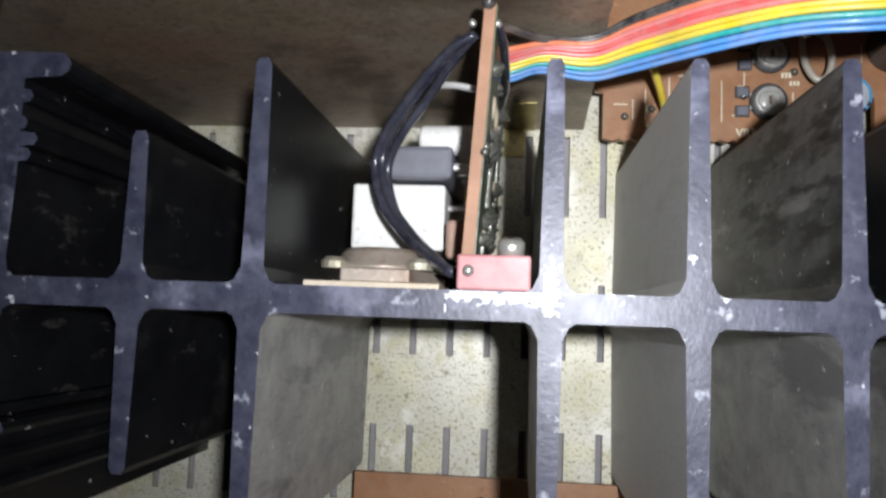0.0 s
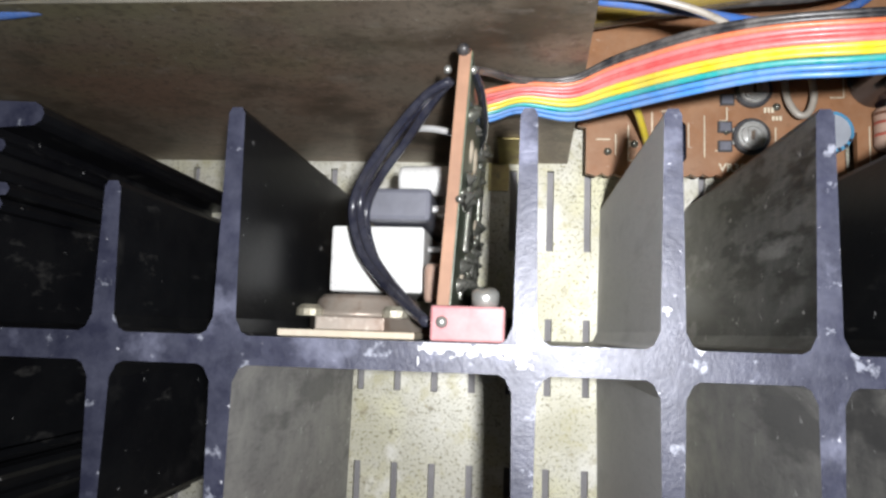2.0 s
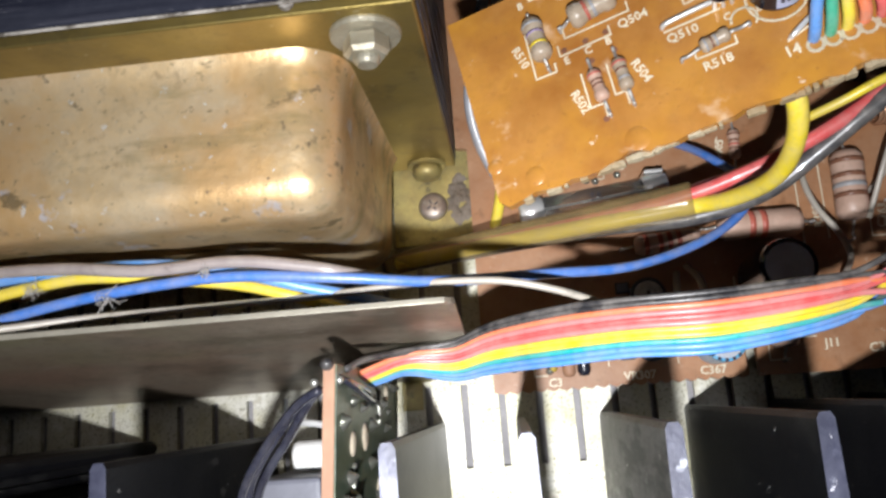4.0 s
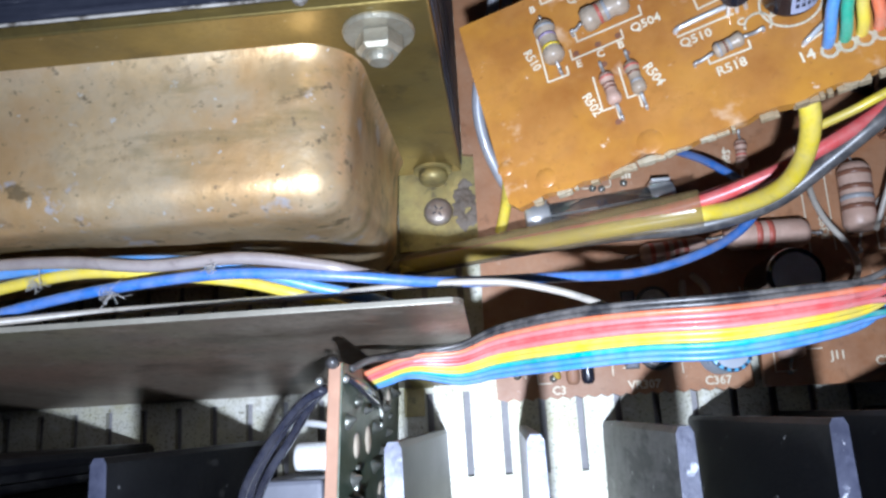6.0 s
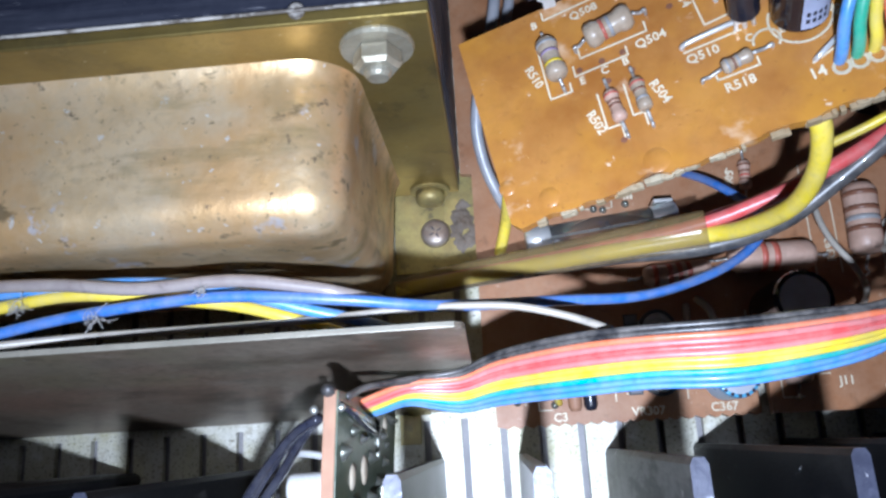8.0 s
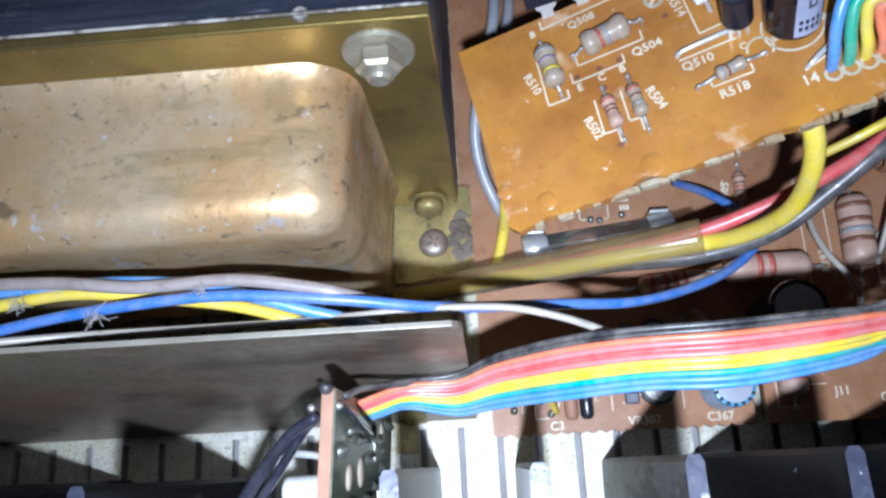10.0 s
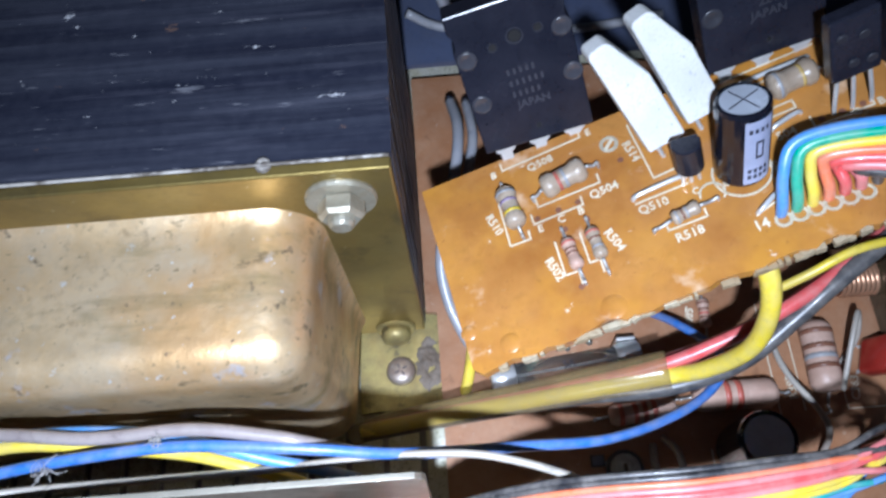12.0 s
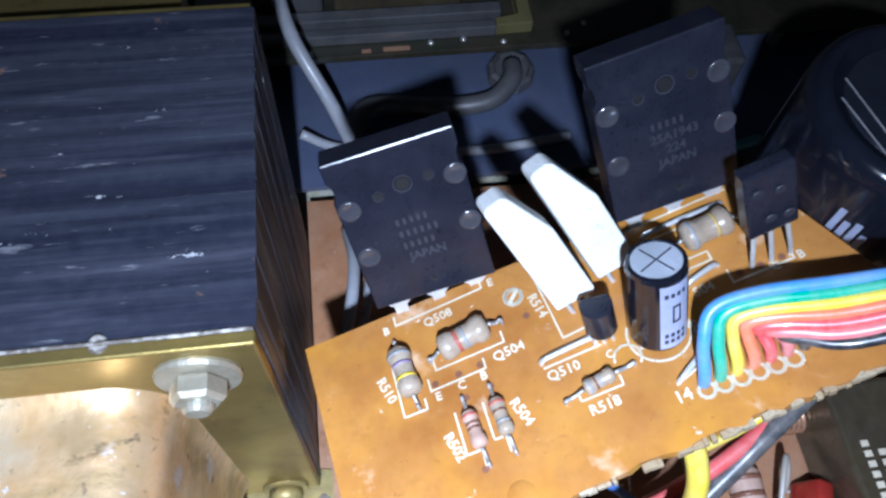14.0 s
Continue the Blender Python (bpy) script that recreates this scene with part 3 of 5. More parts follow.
def bolt(at, way, parent, r=3.5, washer=True, finish=None):
    finish = finish or steel
    at, way = Vector(at), Vector(way).normalized()
    nut = part("nut", lathe([(0, 0.7), (r * 0.62, 0.7), (r * 0.66, 0.9), (r * 0.66, 2.1), (r * 0.55, 2.5), (0, 2.5)], at, way, 6), finish, parent)
    if washer:
        part("washer", lathe([(0, 0), (r, 0), (r * 1.02, 0.3), (r * 0.98, 0.65), (0, 0.7)], at, way, 28), finish, nut, smooth=False)
    part("bolt_end", lathe([(0, 2.45), (r * 0.36, 2.45), (r * 0.38, 2.7), (r * 0.36, 3.0), (r * 0.28, 3.3), (0, 3.3)], at, way, 16), finish, nut)


bolt((39.4, 106.2, 44.3), (0, -1, 0.02), trafo, 3.2)
part("washer", lathe([(0, 0), (2.7, 0), (2.7, 0.5), (2.4, 0.6), (0, 0.6)], (40.4, 106.2, 4.4), (0, -1, 0.1), 24), foot_gold, trafo)
part("bolt_head", lathe([(0, 0.6), (2.0, 0.6), (2.05, 1.5), (1.7, 2.1), (1.0, 2.4), (0, 2.5)], (40.4, 106.2, 4.4), (0, -1, 0.1), 20), foot_gold, trafo, "olive domed bolt head", True)
part("foot", prism([(34.8, 95.2), (46.6, 95.6), (47.0, 109.5), (34.9, 109.5)], 0.1, 1.1, bevel=0.12), foot_gold, trafo, "yellow-passivated mounting foot")
dirt = thing("dirt_lump", (44, 101, 1), "grey-brown lump of dirt on the transformer foot", "dirt")
bm = bmesh.new()
bmesh.ops.create_grid(bm, x_segments=30, y_segments=44, size=1.0)
for v in bm.verts:
    x_, y_ = 44.5 + 2.2 * v.co.x, 101.4 + 4.6 * v.co.y
    edge = max(0.0, 1.0 - v.co.x ** 2 - v.co.y ** 2)
    n_ = noise.fractal(Vector((x_, y_, 0)) * 0.7, 0.8, 2.2, 4)
    v.co = Vector((x_, y_, 1.0 + edge * (0.6 + 0.7 * n_) - 0.1 + 0.2 * noise.noise(Vector((x_, y_, 3)) * 2.6) * edge))
tagged(part("lump", bm, soot, dirt, smooth=True), kind="stuff")
screw = thing("screw", (40.6, 100.8, 1.1), "grey pan-head cross screw holding the transformer foot", "screw")
part("head", lathe([(0, 0.9), (1.3, 0.85), (1.9, 0.55), (2.1, 0.0), (0, 0)], (40.6, 100.8, 1.12), (0, 0, 1), 20), can_metal, screw, smooth=True)
cross = stroke([(-0.8, 0), (0.8, 0)], 0.22, Matrix.Translation((40.6, 100.8, 1.97)) @ Matrix.Rotation(0.5, 4, "Z"))
stroke([(0, -0.8), (0, 0.8)], 0.22, Matrix.Translation((40.6, 100.8, 1.97)) @ Matrix.Rotation(0.5, 4, "Z"), cross)
part("cross_slot", cross, dark_print, screw)

# ---- the brown main board ----
ZB = 5.8


def toothed_edge():
    """Outline of the main board: a perforated, slightly toothed front edge."""
    pts = [(44.7, 146), (44.7, 107.6), (46.2, 107.4), (46.1, 80.2), (47.2, 80.0), (47.2, 73.9)]
    x = 48.0
    while x < 79.0:
        pts += [(x, 73.75), (x + 0.5, 73.55), (x + 1.0, 73.75), (x + 1.2, 73.95)]
        x += 1.6
    return pts + [(79.4, 73.7), (79.4, 79.5), (80.9, 79.5), (80.9, 73.6), (124, 73.2), (124, 146)]


main_board = thing("circuit_board", (70, 100, ZB), "brown paper-phenolic main circuit board with printed component outlines", "circuit board")
part("panel", prism(toothed_edge(), ZB - 1.1, ZB), brown_board, main_board)
for x, y in ((49.5, 76), (49.5, 138), (120, 76), (120, 138)):
    part("spacer", rod((x, y, 0), (x, y, ZB - 1.1), 1.4), steel, main_board)


def flat(x, y, z=ZB, turn=0.0):
    return Matrix.Translation((x, y, z + 0.02)) @ Matrix.Rotation(radians(turn), 4, "Z")


for text, x, y, s, turn in (("VR307", 66.0, 74.75, 1.5, 0), ("C367", 75.2, 74.75, 1.5, 0), ("C3", 55.2, 74.6, 1.5, 0), ("J11", 90.3, 77.0, 1.5, 0), ("C366", 96.4, 76.0, 1.6, 0),
                            ("R393", 91.2, 93.5, 1.5, 90), ("C363", 99.2, 92.8, 1.5, 80), ("J51", 91.0, 101.5, 1.5, 90), ("R400", 78.9, 80.0, 1.3, 90), ("R405", 80.0, 103.6, 1.5, 80)):
    lettering(text, s, flat(x, y, turn=turn), silk, main_board)
for pts in (((92.2, 101.5), (92.2, 90.5)), ((97.6, 101), (97.6, 90.2), (103.5, 90.2)), ((81.0, 101.2), (79.9, 101.2), (79.9, 105.4)), ((82.4, 80.2), (82.4, 75.4), (84.8, 75.4)), ((60.2, 80.5), (60.2, 77.5)),
            ((51.0, 79), (51.0, 76.4)), ((55.6, 82), (55.6, 77)), ((62.2, 81.5), (62.2, 76.2)), ((63.6, 77.0), (65.2, 77.0)), ((89, 105), (89, 90)), ((86.5, 78), (88.4, 78)),
            ((53.5, 106), (55.5, 106), (55.5, 108)), ((62, 104.5), (64, 104.5)), ((104, 88), (104, 79), (110, 79))):
    part("outline_print", stroke(pts, 0.16, flat(0, 0)), silk, main_board)


def trimmer(x, y):
    t = thing("trimmer", (x, y, ZB), "round open trimmer potentiometer with grey metal wiper", "trimmer", "trimmers")
    part("base", lathe([(0, 0), (2.35, 0), (2.35, 0.6), (2.2, 0.75), (0, 0.75)], (x, y, ZB), (0, 0, 1), 26), shell, t)
    disc = part("wiper_disc", lathe([(0, 0.95), (0.75, 0.95), (0.95, 0.85), (1.1, 0.85), (1.2, 1.2), (1.35, 1.2), (1.42, 0.8), (1.55, 0.8), (1.62, 1.1), (1.78, 1.1), (1.9, 0.6)], (x, y, ZB), (0, 0, 1), 26), dull_silver, t, "grey metal wiper disc")
    for a, b in (((-0.55, -0.85), (-0.25, 0.85)), ((0.25, -0.85), (0.55, 0.85)), ((-0.25, -0.85), (0.25, -0.6)), ((-0.25, 0.6), (0.25, 0.85))):
        part("slot_rim", box((x + a[0], y + a[1], ZB + 0.9), (x + b[0], y + b[1], ZB + 1.35), 0.04), dull_silver, disc)
    part("slot", box((x - 0.25, y - 0.6, ZB + 0.9), (x + 0.25, y + 0.6, ZB + 0.99)), soot, disc)
    for dy in (1.25, -1.25):
        tag = part("tag", box((x - 4.1, y + dy - 0.75, ZB), (x - 2.3, y + dy + 0.75, ZB + 0.35), 0.08), shell, t)
        part("tag_face", box((x - 3.9, y + dy - 0.55, ZB + 0.35), (x - 2.5, y + dy + 0.55, ZB + 0.6), 0.1), epoxy_grey, tag)
        part("tag_neck", box((x - 2.3, y + dy * 0.6 - 0.3, ZB + 0.1), (x - 1.5, y + dy * 0.6 + 0.3, ZB + 0.6), 0.05), dull_silver, t)


trimmer(67.9, 78.8)
trimmer(68.2, 84.9)
loop = thing("jumper_wire", (73.2, 83.5, ZB), "white sleeved wire loop soldered into the brown board", "wire")
part("sleeve", tube([(72.2, 87.6, ZB), (71.7, 85.0, ZB + 1.6), (71.8, 82.6, ZB + 2.6), (72.8, 80.9, ZB + 3.0), (74.0, 81.2, ZB + 3.0), (74.8, 83.4, ZB + 2.6), (74.6, 86.4, ZB + 1.8), (73.6, 88.4, ZB)], 0.45), WIRE["white"], loop, smooth=True)


def can(x, y, z, r, h, sleeve, label, axis=(0, 0, 1), stripe=None):
    t = thing("electrolytic_capacitor", (x, y, z), label, "capacitor", "capacitors")
    part("sleeve", lathe([(0, 0), (r * 0.95, 0), (r, 0.25), (r, h - 0.5), (r * 0.97, h - 0.1), (r * 0.86, h), (r * 0.84, h - 0.12), (0, h - 0.12)], (x, y, z), axis, 28), sleeve, t, smooth=False)
    part("can_top", lathe([(0, h - 0.06), (r * 0.82, h - 0.08), (r * 0.82, h - 0.2), (0, h - 0.2)], (x, y, z), axis, 28), alu_top, t)
    return t


c367 = can(75.6, 78.0, ZB, 2.55, 6.0, blue_sleeve, "blue sleeved electrolytic capacitor on the brown board")
for k in range(7):
    a = radians(200 + 22 * k)
    part("printed_mark", box((75.6 + 2.3 * math.cos(a) - 0.2, 78 + 2.3 * math.sin(a) - 0.2, ZB + 5.86), (75.6 + 2.3 * math.cos(a) + 0.2, 78 + 2.3 * math.sin(a) + 0.2, ZB + 6.02)), dark_print, c367)

resistor((83.9, 83.8), (83.9, 75.2), 5.4, 1.7, tan_resistor, ("brown", "red", None, "red", None), "tan carbon resistor with red bands on the brown board", m=flat(0, 0), waist=0.98)
resistor((65.4, 91.2), (77.2, 91.9), 8.6, 1.35, tan_resistor, ("red", "red", "red", "red", None), "long tan resistor with thin red bands", m=flat(0, 0), waist=0.98)
resistor((75.8, 92.8), (90.2, 92.6), 10.6, 1.9, tan_resistor, (None, "red", "red", None, None), "large tan power resistor with red bands", m=flat(0, 0), waist=0.98)
resistor((95.2, 103.6), (94.6, 89.8), 9.2, 2.0, tan_resistor, ("brown", "brown", "grey", "brown", None), "tan power resistor with dark brown bands", m=flat(0, 0), waist=0.98)
resistor((82.0, 107.6), (81.6, 100.4), 4.0, 0.8, tan_resistor, ("brown", "brown", "red", "brown", None), "small tan resistor with red and brown bands", m=flat(0, 0))
can(83.2, 86.0, ZB, 3.4, 9.4, black_sleeve, "black sleeved electrolytic capacitor behind the rainbow ribbon cable")
for pts in (((60.6, 105.5), (60.6, 101.2), (61.6, 101.2)), ((64.4, 105.5), (64.4, 101.2), (63.4, 101.2)), ((61.4, 104.6), (63.6, 104.6)), ((61.4, 103.2), (63.6, 103.2)), ((53.6, 103.6), (53.6, 101.8), (57.0, 101.8), (57.0, 103.6)),
            ((48.6, 78.4), (50.2, 78.4)), ((52.6, 80.2), (52.6, 75.6), (54.2, 75.6)), ((56.8, 82.2), (58.6, 82.2), (58.6, 80.6)), ((64.2, 80.9), (65.0, 80.9), (65.0, 82.6)), ((71.0, 76.0), (71.0, 80.0)), ((77.8, 84.0), (79.4, 84.0), (79.4, 86.4))):
    part("outline_print", stroke(pts, 0.16, flat(0, 0)), silk, main_board)
for x, y, w in ((66.0, 102.2, 1.0), (66.0, 103.4, 1.0), (85.0, 110.0, 1.6), (52.6, 77.4, 1.2), (69.6, 82.0, 1.0), (70.6, 81.0, 0.8)):
    for k in range(3):
        part("printed_bar", box((x + 0.45 * k, y, ZB + 0.01), (x + 0.3 + 0.45 * k, y + w * 0.7, ZB + 0.06)), silk, main_board)
for x, y in ((54.6, 76.2), (53.4, 77.8), (56.4, 79.8), (62.0, 101.2), (63.2, 101.0), (66.2, 101.6), (50.0, 76.8), (71.2, 82.8), (64.9, 79.6), (49.6, 95.8)):
    part("solder_joint", lathe([(0.55, -0.05), (0.45, 0.2), (0.2, 0.42), (0, 0.46)], (x, y, ZB), (0.1, 0.05, 1), 10), old_solder, main_board, smooth=True)
drop = thing("film_capacitor", (68.6, 105.2, ZB), "small glossy green dipped capacitor under the orange board", "capacitor")
part("body", lathe([(0, 0), (0.9, 0.4), (1.3, 1.2), (1.2, 2.2), (0.8, 3.0), (0, 3.3)], (68.4, 105.8, ZB + 0.9), (0.2, -0.25, 1), 16), WIRE["green"], drop, smooth=True)
for k in (-0.7, 0.7):
    part("lead", rod((68.6 + k, 105.3, ZB - 0.2), (68.6 + k, 105.5, ZB + 1.6), 0.2, 8), lead_tin, drop)
stud = thing("terminal_clip", (55.4, 104.2, ZB), "dull tinned terminal clip on the brown board", "terminal")
part("base", box((53.9, 103.0, ZB), (56.9, 106.2, ZB + 0.8), 0.2), dull_silver, stud)
part("tongue", lathe([(0, 0), (1.1, 0), (1.2, 0.5), (0.8, 1.6), (0, 1.9)], (55.4, 104.4, ZB + 0.75), (0, -0.2, 1), 16), dull_silver, stud, smooth=True)
for x, mat_, lab in ((57.0, card_brown, "small brown glass diode lying on the brown board"), (58.9, epoxy, "small black diode lying on the brown board")):
    d = thing("diode", (x, 77.5, ZB), lab, "diode", "diodes")
    part("body", lathe([(0, 0), (0.6, 0.1), (0.85, 0.6), (0.85, 4.6), (0.6, 5.1), (0, 5.2)], (x, 75.2, ZB + 1.0), (0, 1, 0), 14), mat_, d, smooth=True)
    part("lead", tube([(x, 80.4, ZB + 1.0), (x, 81.4, ZB + 1.0), (x, 81.9, ZB)], 0.18, 8, 3), tin, d)
film = thing("film_capacitor", (101.2, 96.2, ZB), "glossy dark red film capacitor standing on the brown board", "capacitor")
part("body", box((-2.4, -1.2, 0.3), (2.4, 1.2, 5.2), 0.6, Matrix.Translation((101.2, 96.4, ZB)) @ Matrix.Rotation(radians(70), 4, "Z") @ Matrix.Rotation(radians(20), 4, "X")), red_film, film, smooth=True)
for s in (-1.2, 1.2):
    part("lead", tube([(101.2 + 0.4 * s, 96.4 + s, ZB + 0.8), (100.6 + 0.4 * s, 96.4 + 1.3 * s, ZB + 0.2), (100.4 + 0.4 * s, 96.4 + 1.5 * s, ZB - 0.2)], 0.2, 8, 3), tin, film)
relay = thing("relay", (110, 96, ZB), "smoky clear plastic relay case beside the red capacitor", "relay")
part("case", box((104.2, 88, ZB), (119, 108, ZB + 10), 0.5, Matrix.Translation((0, 0, 0))), relay_case, relay)
for k in range(5):
    for c in range(6 - k % 2):
        part("printed_bar", box((106 + 1.7 * k, 94.5 + 1.15 * c, ZB + 10.02), (106.9 + 1.7 * k, 95.2 + 1.15 * c, ZB + 10.08)), silk, relay)
coil = thing("coil", (103, 107, ZB), "copper wire coil on the brown board", "coil")
for k in range(9):
    part("turn", lathe([(2.0, -0.3), (2.3, 0), (2.0, 0.3), (1.7, 0), (2.0, -0.3)], (99.5 + 0.62 * k, 106.5, ZB + 2.4), (1, 0.1, 0), 18), copper, coil, smooth=True)

fuse = thing("fuse", (62.6, 97.6, ZB), "glass tube fuse with bright metal caps held in clips", "fuse")
FA, FB = Vector((52.6, 96.7, ZB + 2.7)), Vector((72.2, 98.8, ZB + 2.7))
fway = (FB - FA).normalized()
part("glass_tube", lathe([(0, 2.8), (1.65, 2.8), (1.65, 16.4), (0, 16.4)], FA, fway, 20), glass, fuse, smooth=True).visible_shadow = False
part("filament", rod(FA + fway * 2.5, FA + fway * 17, 0.12, 6), tin, fuse)
for s in (0.0, 16.2):
    part("cap", lathe([(0, 0), (1.6, 0), (1.85, 0.25), (1.85, 3.0), (1.6, 3.2), (0, 3.2)], FA + fway * s, fway, 20), tin, fuse, "bright tinned cap", True)
    c = FA + fway * (s + 1.6)
    clip = part("clip", box((c.x - 1.2, c.y - 2.3, ZB), (c.x + 1.2, c.y - 1.9, ZB + 3.2), 0.1), tin, fuse, "springy metal clip")
    part("clip", box((c.x - 1.2, c.y + 1.9, ZB), (c.x + 1.2, c.y + 2.3, ZB + 3.6), 0.1), tin, fuse)
lettering("5A", 1.3, Matrix.Translation(FA + fway * 10 + Vector((0, 0, 1.68))) @ Matrix.Rotation(0.14, 4, "Z"), dark_print, fuse)

# ---- the tilted orange driver board ----
BN, BE = Vector((-0.312, 0.0945, 0.9454)).normalized(), Vector((0.9412, 0.1662, 0.294)).normalized()
BE = (BE - BN * BE.dot(BN)).normalized()
BF = BN.cross(BE)
BOARD = Matrix(((*[BE[0], BF[0], BN[0]], 60.0), (*[BE[1], BF[1], BN[1]], 103.0), (*[BE[2], BF[2], BN[2]], 38.0), (0, 0, 0, 1)))
rng = random.Random(11)
outline = [(-13.1, 11.4), (-12.0, -9.6), (-11.2, -10.4)]
x = -9.5
while x < 36:
    outline.append((x, -10.1 + 0.043 * (x + 9.5) + rng.uniform(-0.25, 0.25) + (0.6 if 0.5 < x < 2.5 else 0)))
    x += rng.uniform(0.7, 1.6)
outline += [(36.4, -8.0), (30.0, 11.6), (9.0, 11.7)]
driver = thing("circuit_board", BOARD.translation, "orange phenolic driver circuit board tilted above the main board", "circuit board")
part("panel", prism(outline, -1.1, 0.0, BOARD), orange_board, driver)
rough_edge = bmesh.new()
for k in range(80):
    u = rng.uniform(-10.5, 35)
    e = -10.1 + 0.043 * (u + 9.5)
    box((u, e - 0.3 + rng.uniform(-0.12, 0.1), -1.0), (u + rng.uniform(0.3, 1.2), e + 0.2, -0.1 + rng.uniform(-0.5, 0.05)), 0.06, BOARD, rough_edge)
tagged(part("cut_edge", rough_edge, board_rim, driver, "rough pale broken edge"), kind="stuff")
for u, v, s in ((1.9, -8.2, 1.2), (-8.0, -8.3, 1.0), (-11.6, -6.0, 0.8)):
    part("resin_blister", lathe([(s, 0), (s * 0.85, 0.08), (s * 0.4, 0.16), (0, 0.18)], BOARD @ Vector((u, v, 0)), BN, 16), orange_board, driver, smooth=True)


def onb(u, v, z=0.02, turn=0.0):
    return BOARD @ Matrix.Translation((u, v, z)) @ Matrix.Rotation(radians(turn), 4, "Z")


for text, u, v, s, turn in (("R510", -6.5, 4.3, 1.25, -75), ("R502", -2.1, -2.7, 1.25, -75), ("R504", 4.0, -1.9, 1.25, -72), ("Q504", 4.7, 3.6, 1.25, 4), ("Q510", 8.4, 0.1, 1.25, 2), ("R518", 10.4, -3.9, 1.25, 2),
                            ("14", 16.2, -5.4, 1.4, 2), ("R514", 8.4, 6.7, 1.2, -80), ("Q508", -0.3, 9.3, 1.2, 4), ("504", 21.6, 2.4, 1.2, 4), ("E", -2.2, 2.0, 1.1, 0), ("C", 0.0, 2.2, 1.1, 0), ("B", 2.0, 2.3, 1.1, 0),
                            ("B", -5.2, 9.9, 1.1, 0), ("E", 5.2, 10.7, 1.1, 0), ("C", 12.4, 0.0, 1.0, 0), ("E", 15.0, -0.3, 1.0, 0), ("502", 19.6, -0.6, 1.1, -60), ("B", 29.8, 2.2, 1.1, 0), ("C", 27.6, 2.0, 1.0, 0), ("E", 28.5, 10.9, 1.1, 0)):
    lettering(text, s, onb(u, v, turn=turn), silk, driver)
for pts in (((-5.5, 6.6), (-5.5, 1.3), (-3.4, 1.3), (-3.4, 2.2)), ((-1.3, 0.0), (-1.3, -3.7), (0.0, -3.7), (0.0, -5.0)), ((1.2, 0.0), (1.2, -3.3), (2.2, -3.3), (2.2, -4.6)), ((-1.8, 5.6), (-1.8, 4.4), (4.6, 4.6), (4.6, 5.6)),
            ((-2.7, 3.8), (-2.7, 2.7), (2.4, 2.9), (2.4, 3.8)), ((-4.2, 11.0), (-4.2, 10.1), (4.3, 10.5), (4.3, 11.2)), ((9.0, 9.7), (9.4, 2.9), (12.6, 3.2)), ((8.8, -2.0), (8.8, -2.9), (12.4, -2.8), (12.4, -2.0)),
            ((7.0, 0.9), (12.0, 1.1)), ((16.2, -4.4), (18.4, -3.6)), ((24.0, 3.2), (24.0, 2.0), (29.2, 2.1), (29.2, 3.0)), ((18.0, 10.4), (27.4, 10.7)), ((19, 8.6), (26, 8.9)), ((21, 4.6), (23.4, 4.7), (23.4, 5.6), (21, 5.5), (21, 4.6))):
    part("outline_print", stroke(pts, 0.17, BOARD @ Matrix.Translation((0, 0, 0.02))), silk, driver)


def ring(u, v, r, w=0.22, n=20, a0=0, a1=360):
    pts = [(u + r * math.cos(radians(a0 + (a1 - a0) * k / n)), v + r * math.sin(radians(a0 + (a1 - a0) * k / n))) for k in range(n + 1)]
    part("outline_print", stroke(pts, w, BOARD @ Matrix.Translation((0, 0, 0.024))), silk, driver)


for k in range(6):
    ring(18.0 + 1.38 * k, -5.6 - 0.02 * k, 0.62, 0.26, 12)
ring(16.7, 0.3, 2.55, 0.2, 24, 150, 390)
ring(13.6, -0.8, 1.1, 0.2, 14, -40, 180)
ring(6.7, 8.4, 0.75, 0.35, 14)
part("outline_print", stroke([(6.3, 8.0), (7.1, 8.8)], 0.35, BOARD @ Matrix.Translation((0, 0, 0.03))), silk, driver)
for u, v in ((-2.2, 3.2), (0.0, 3.3), (2.0, 3.4), (0.0, 1.0), (2.3, 1.2), (7.2, 6.2), (-0.2, -5.3), (24.8, 2.6), (26.6, 2.6), (28.4, 2.6)):
    part("hole", lathe([(0, 0), (0.32, 0)], BOARD @ Vector((u, v, 0.015)), BN, 10), BAND["brown"], driver)

resistor((-4.6, 8.2), (-4.0, 1.5), 4.6, 1.05, grey_resistor, ("grey", "violet", None, "yellow", None), "grey-brown resistor with violet and yellow bands", m=BOARD)
resistor((-2.0, 5.2), (5.0, 6.3), 4.7, 1.2, grey_resistor, (None, "red", "grey", None, None), "grey-brown resistor with a red band", m=BOARD)
resistor((-0.3, 1.0), (0.25, -5.2), 3.3, 0.68, tan_resistor, ("red", "brown", "brown", None, None), "tan resistor with brown and red bands", m=BOARD)
resistor((2.2, 1.2), (2.55, -5.0), 3.3, 0.68, grey_resistor, ("red", "brown", None, "grey", None), "grey-brown resistor with dark bands", m=BOARD)
resistor((7.6, -2.6), (13.8, -1.6), 2.7, 0.66, grey_resistor, ("grey", "brown", "grey", None, None), "grey resistor with dull leads on the orange board", m=BOARD)
resistor((20.3, 6.6), (27.6, 7.2), 4.4, 1.3, grey_resistor, ("grey", None, None, "gold", None), "beige resistor on the orange board", m=BOARD)
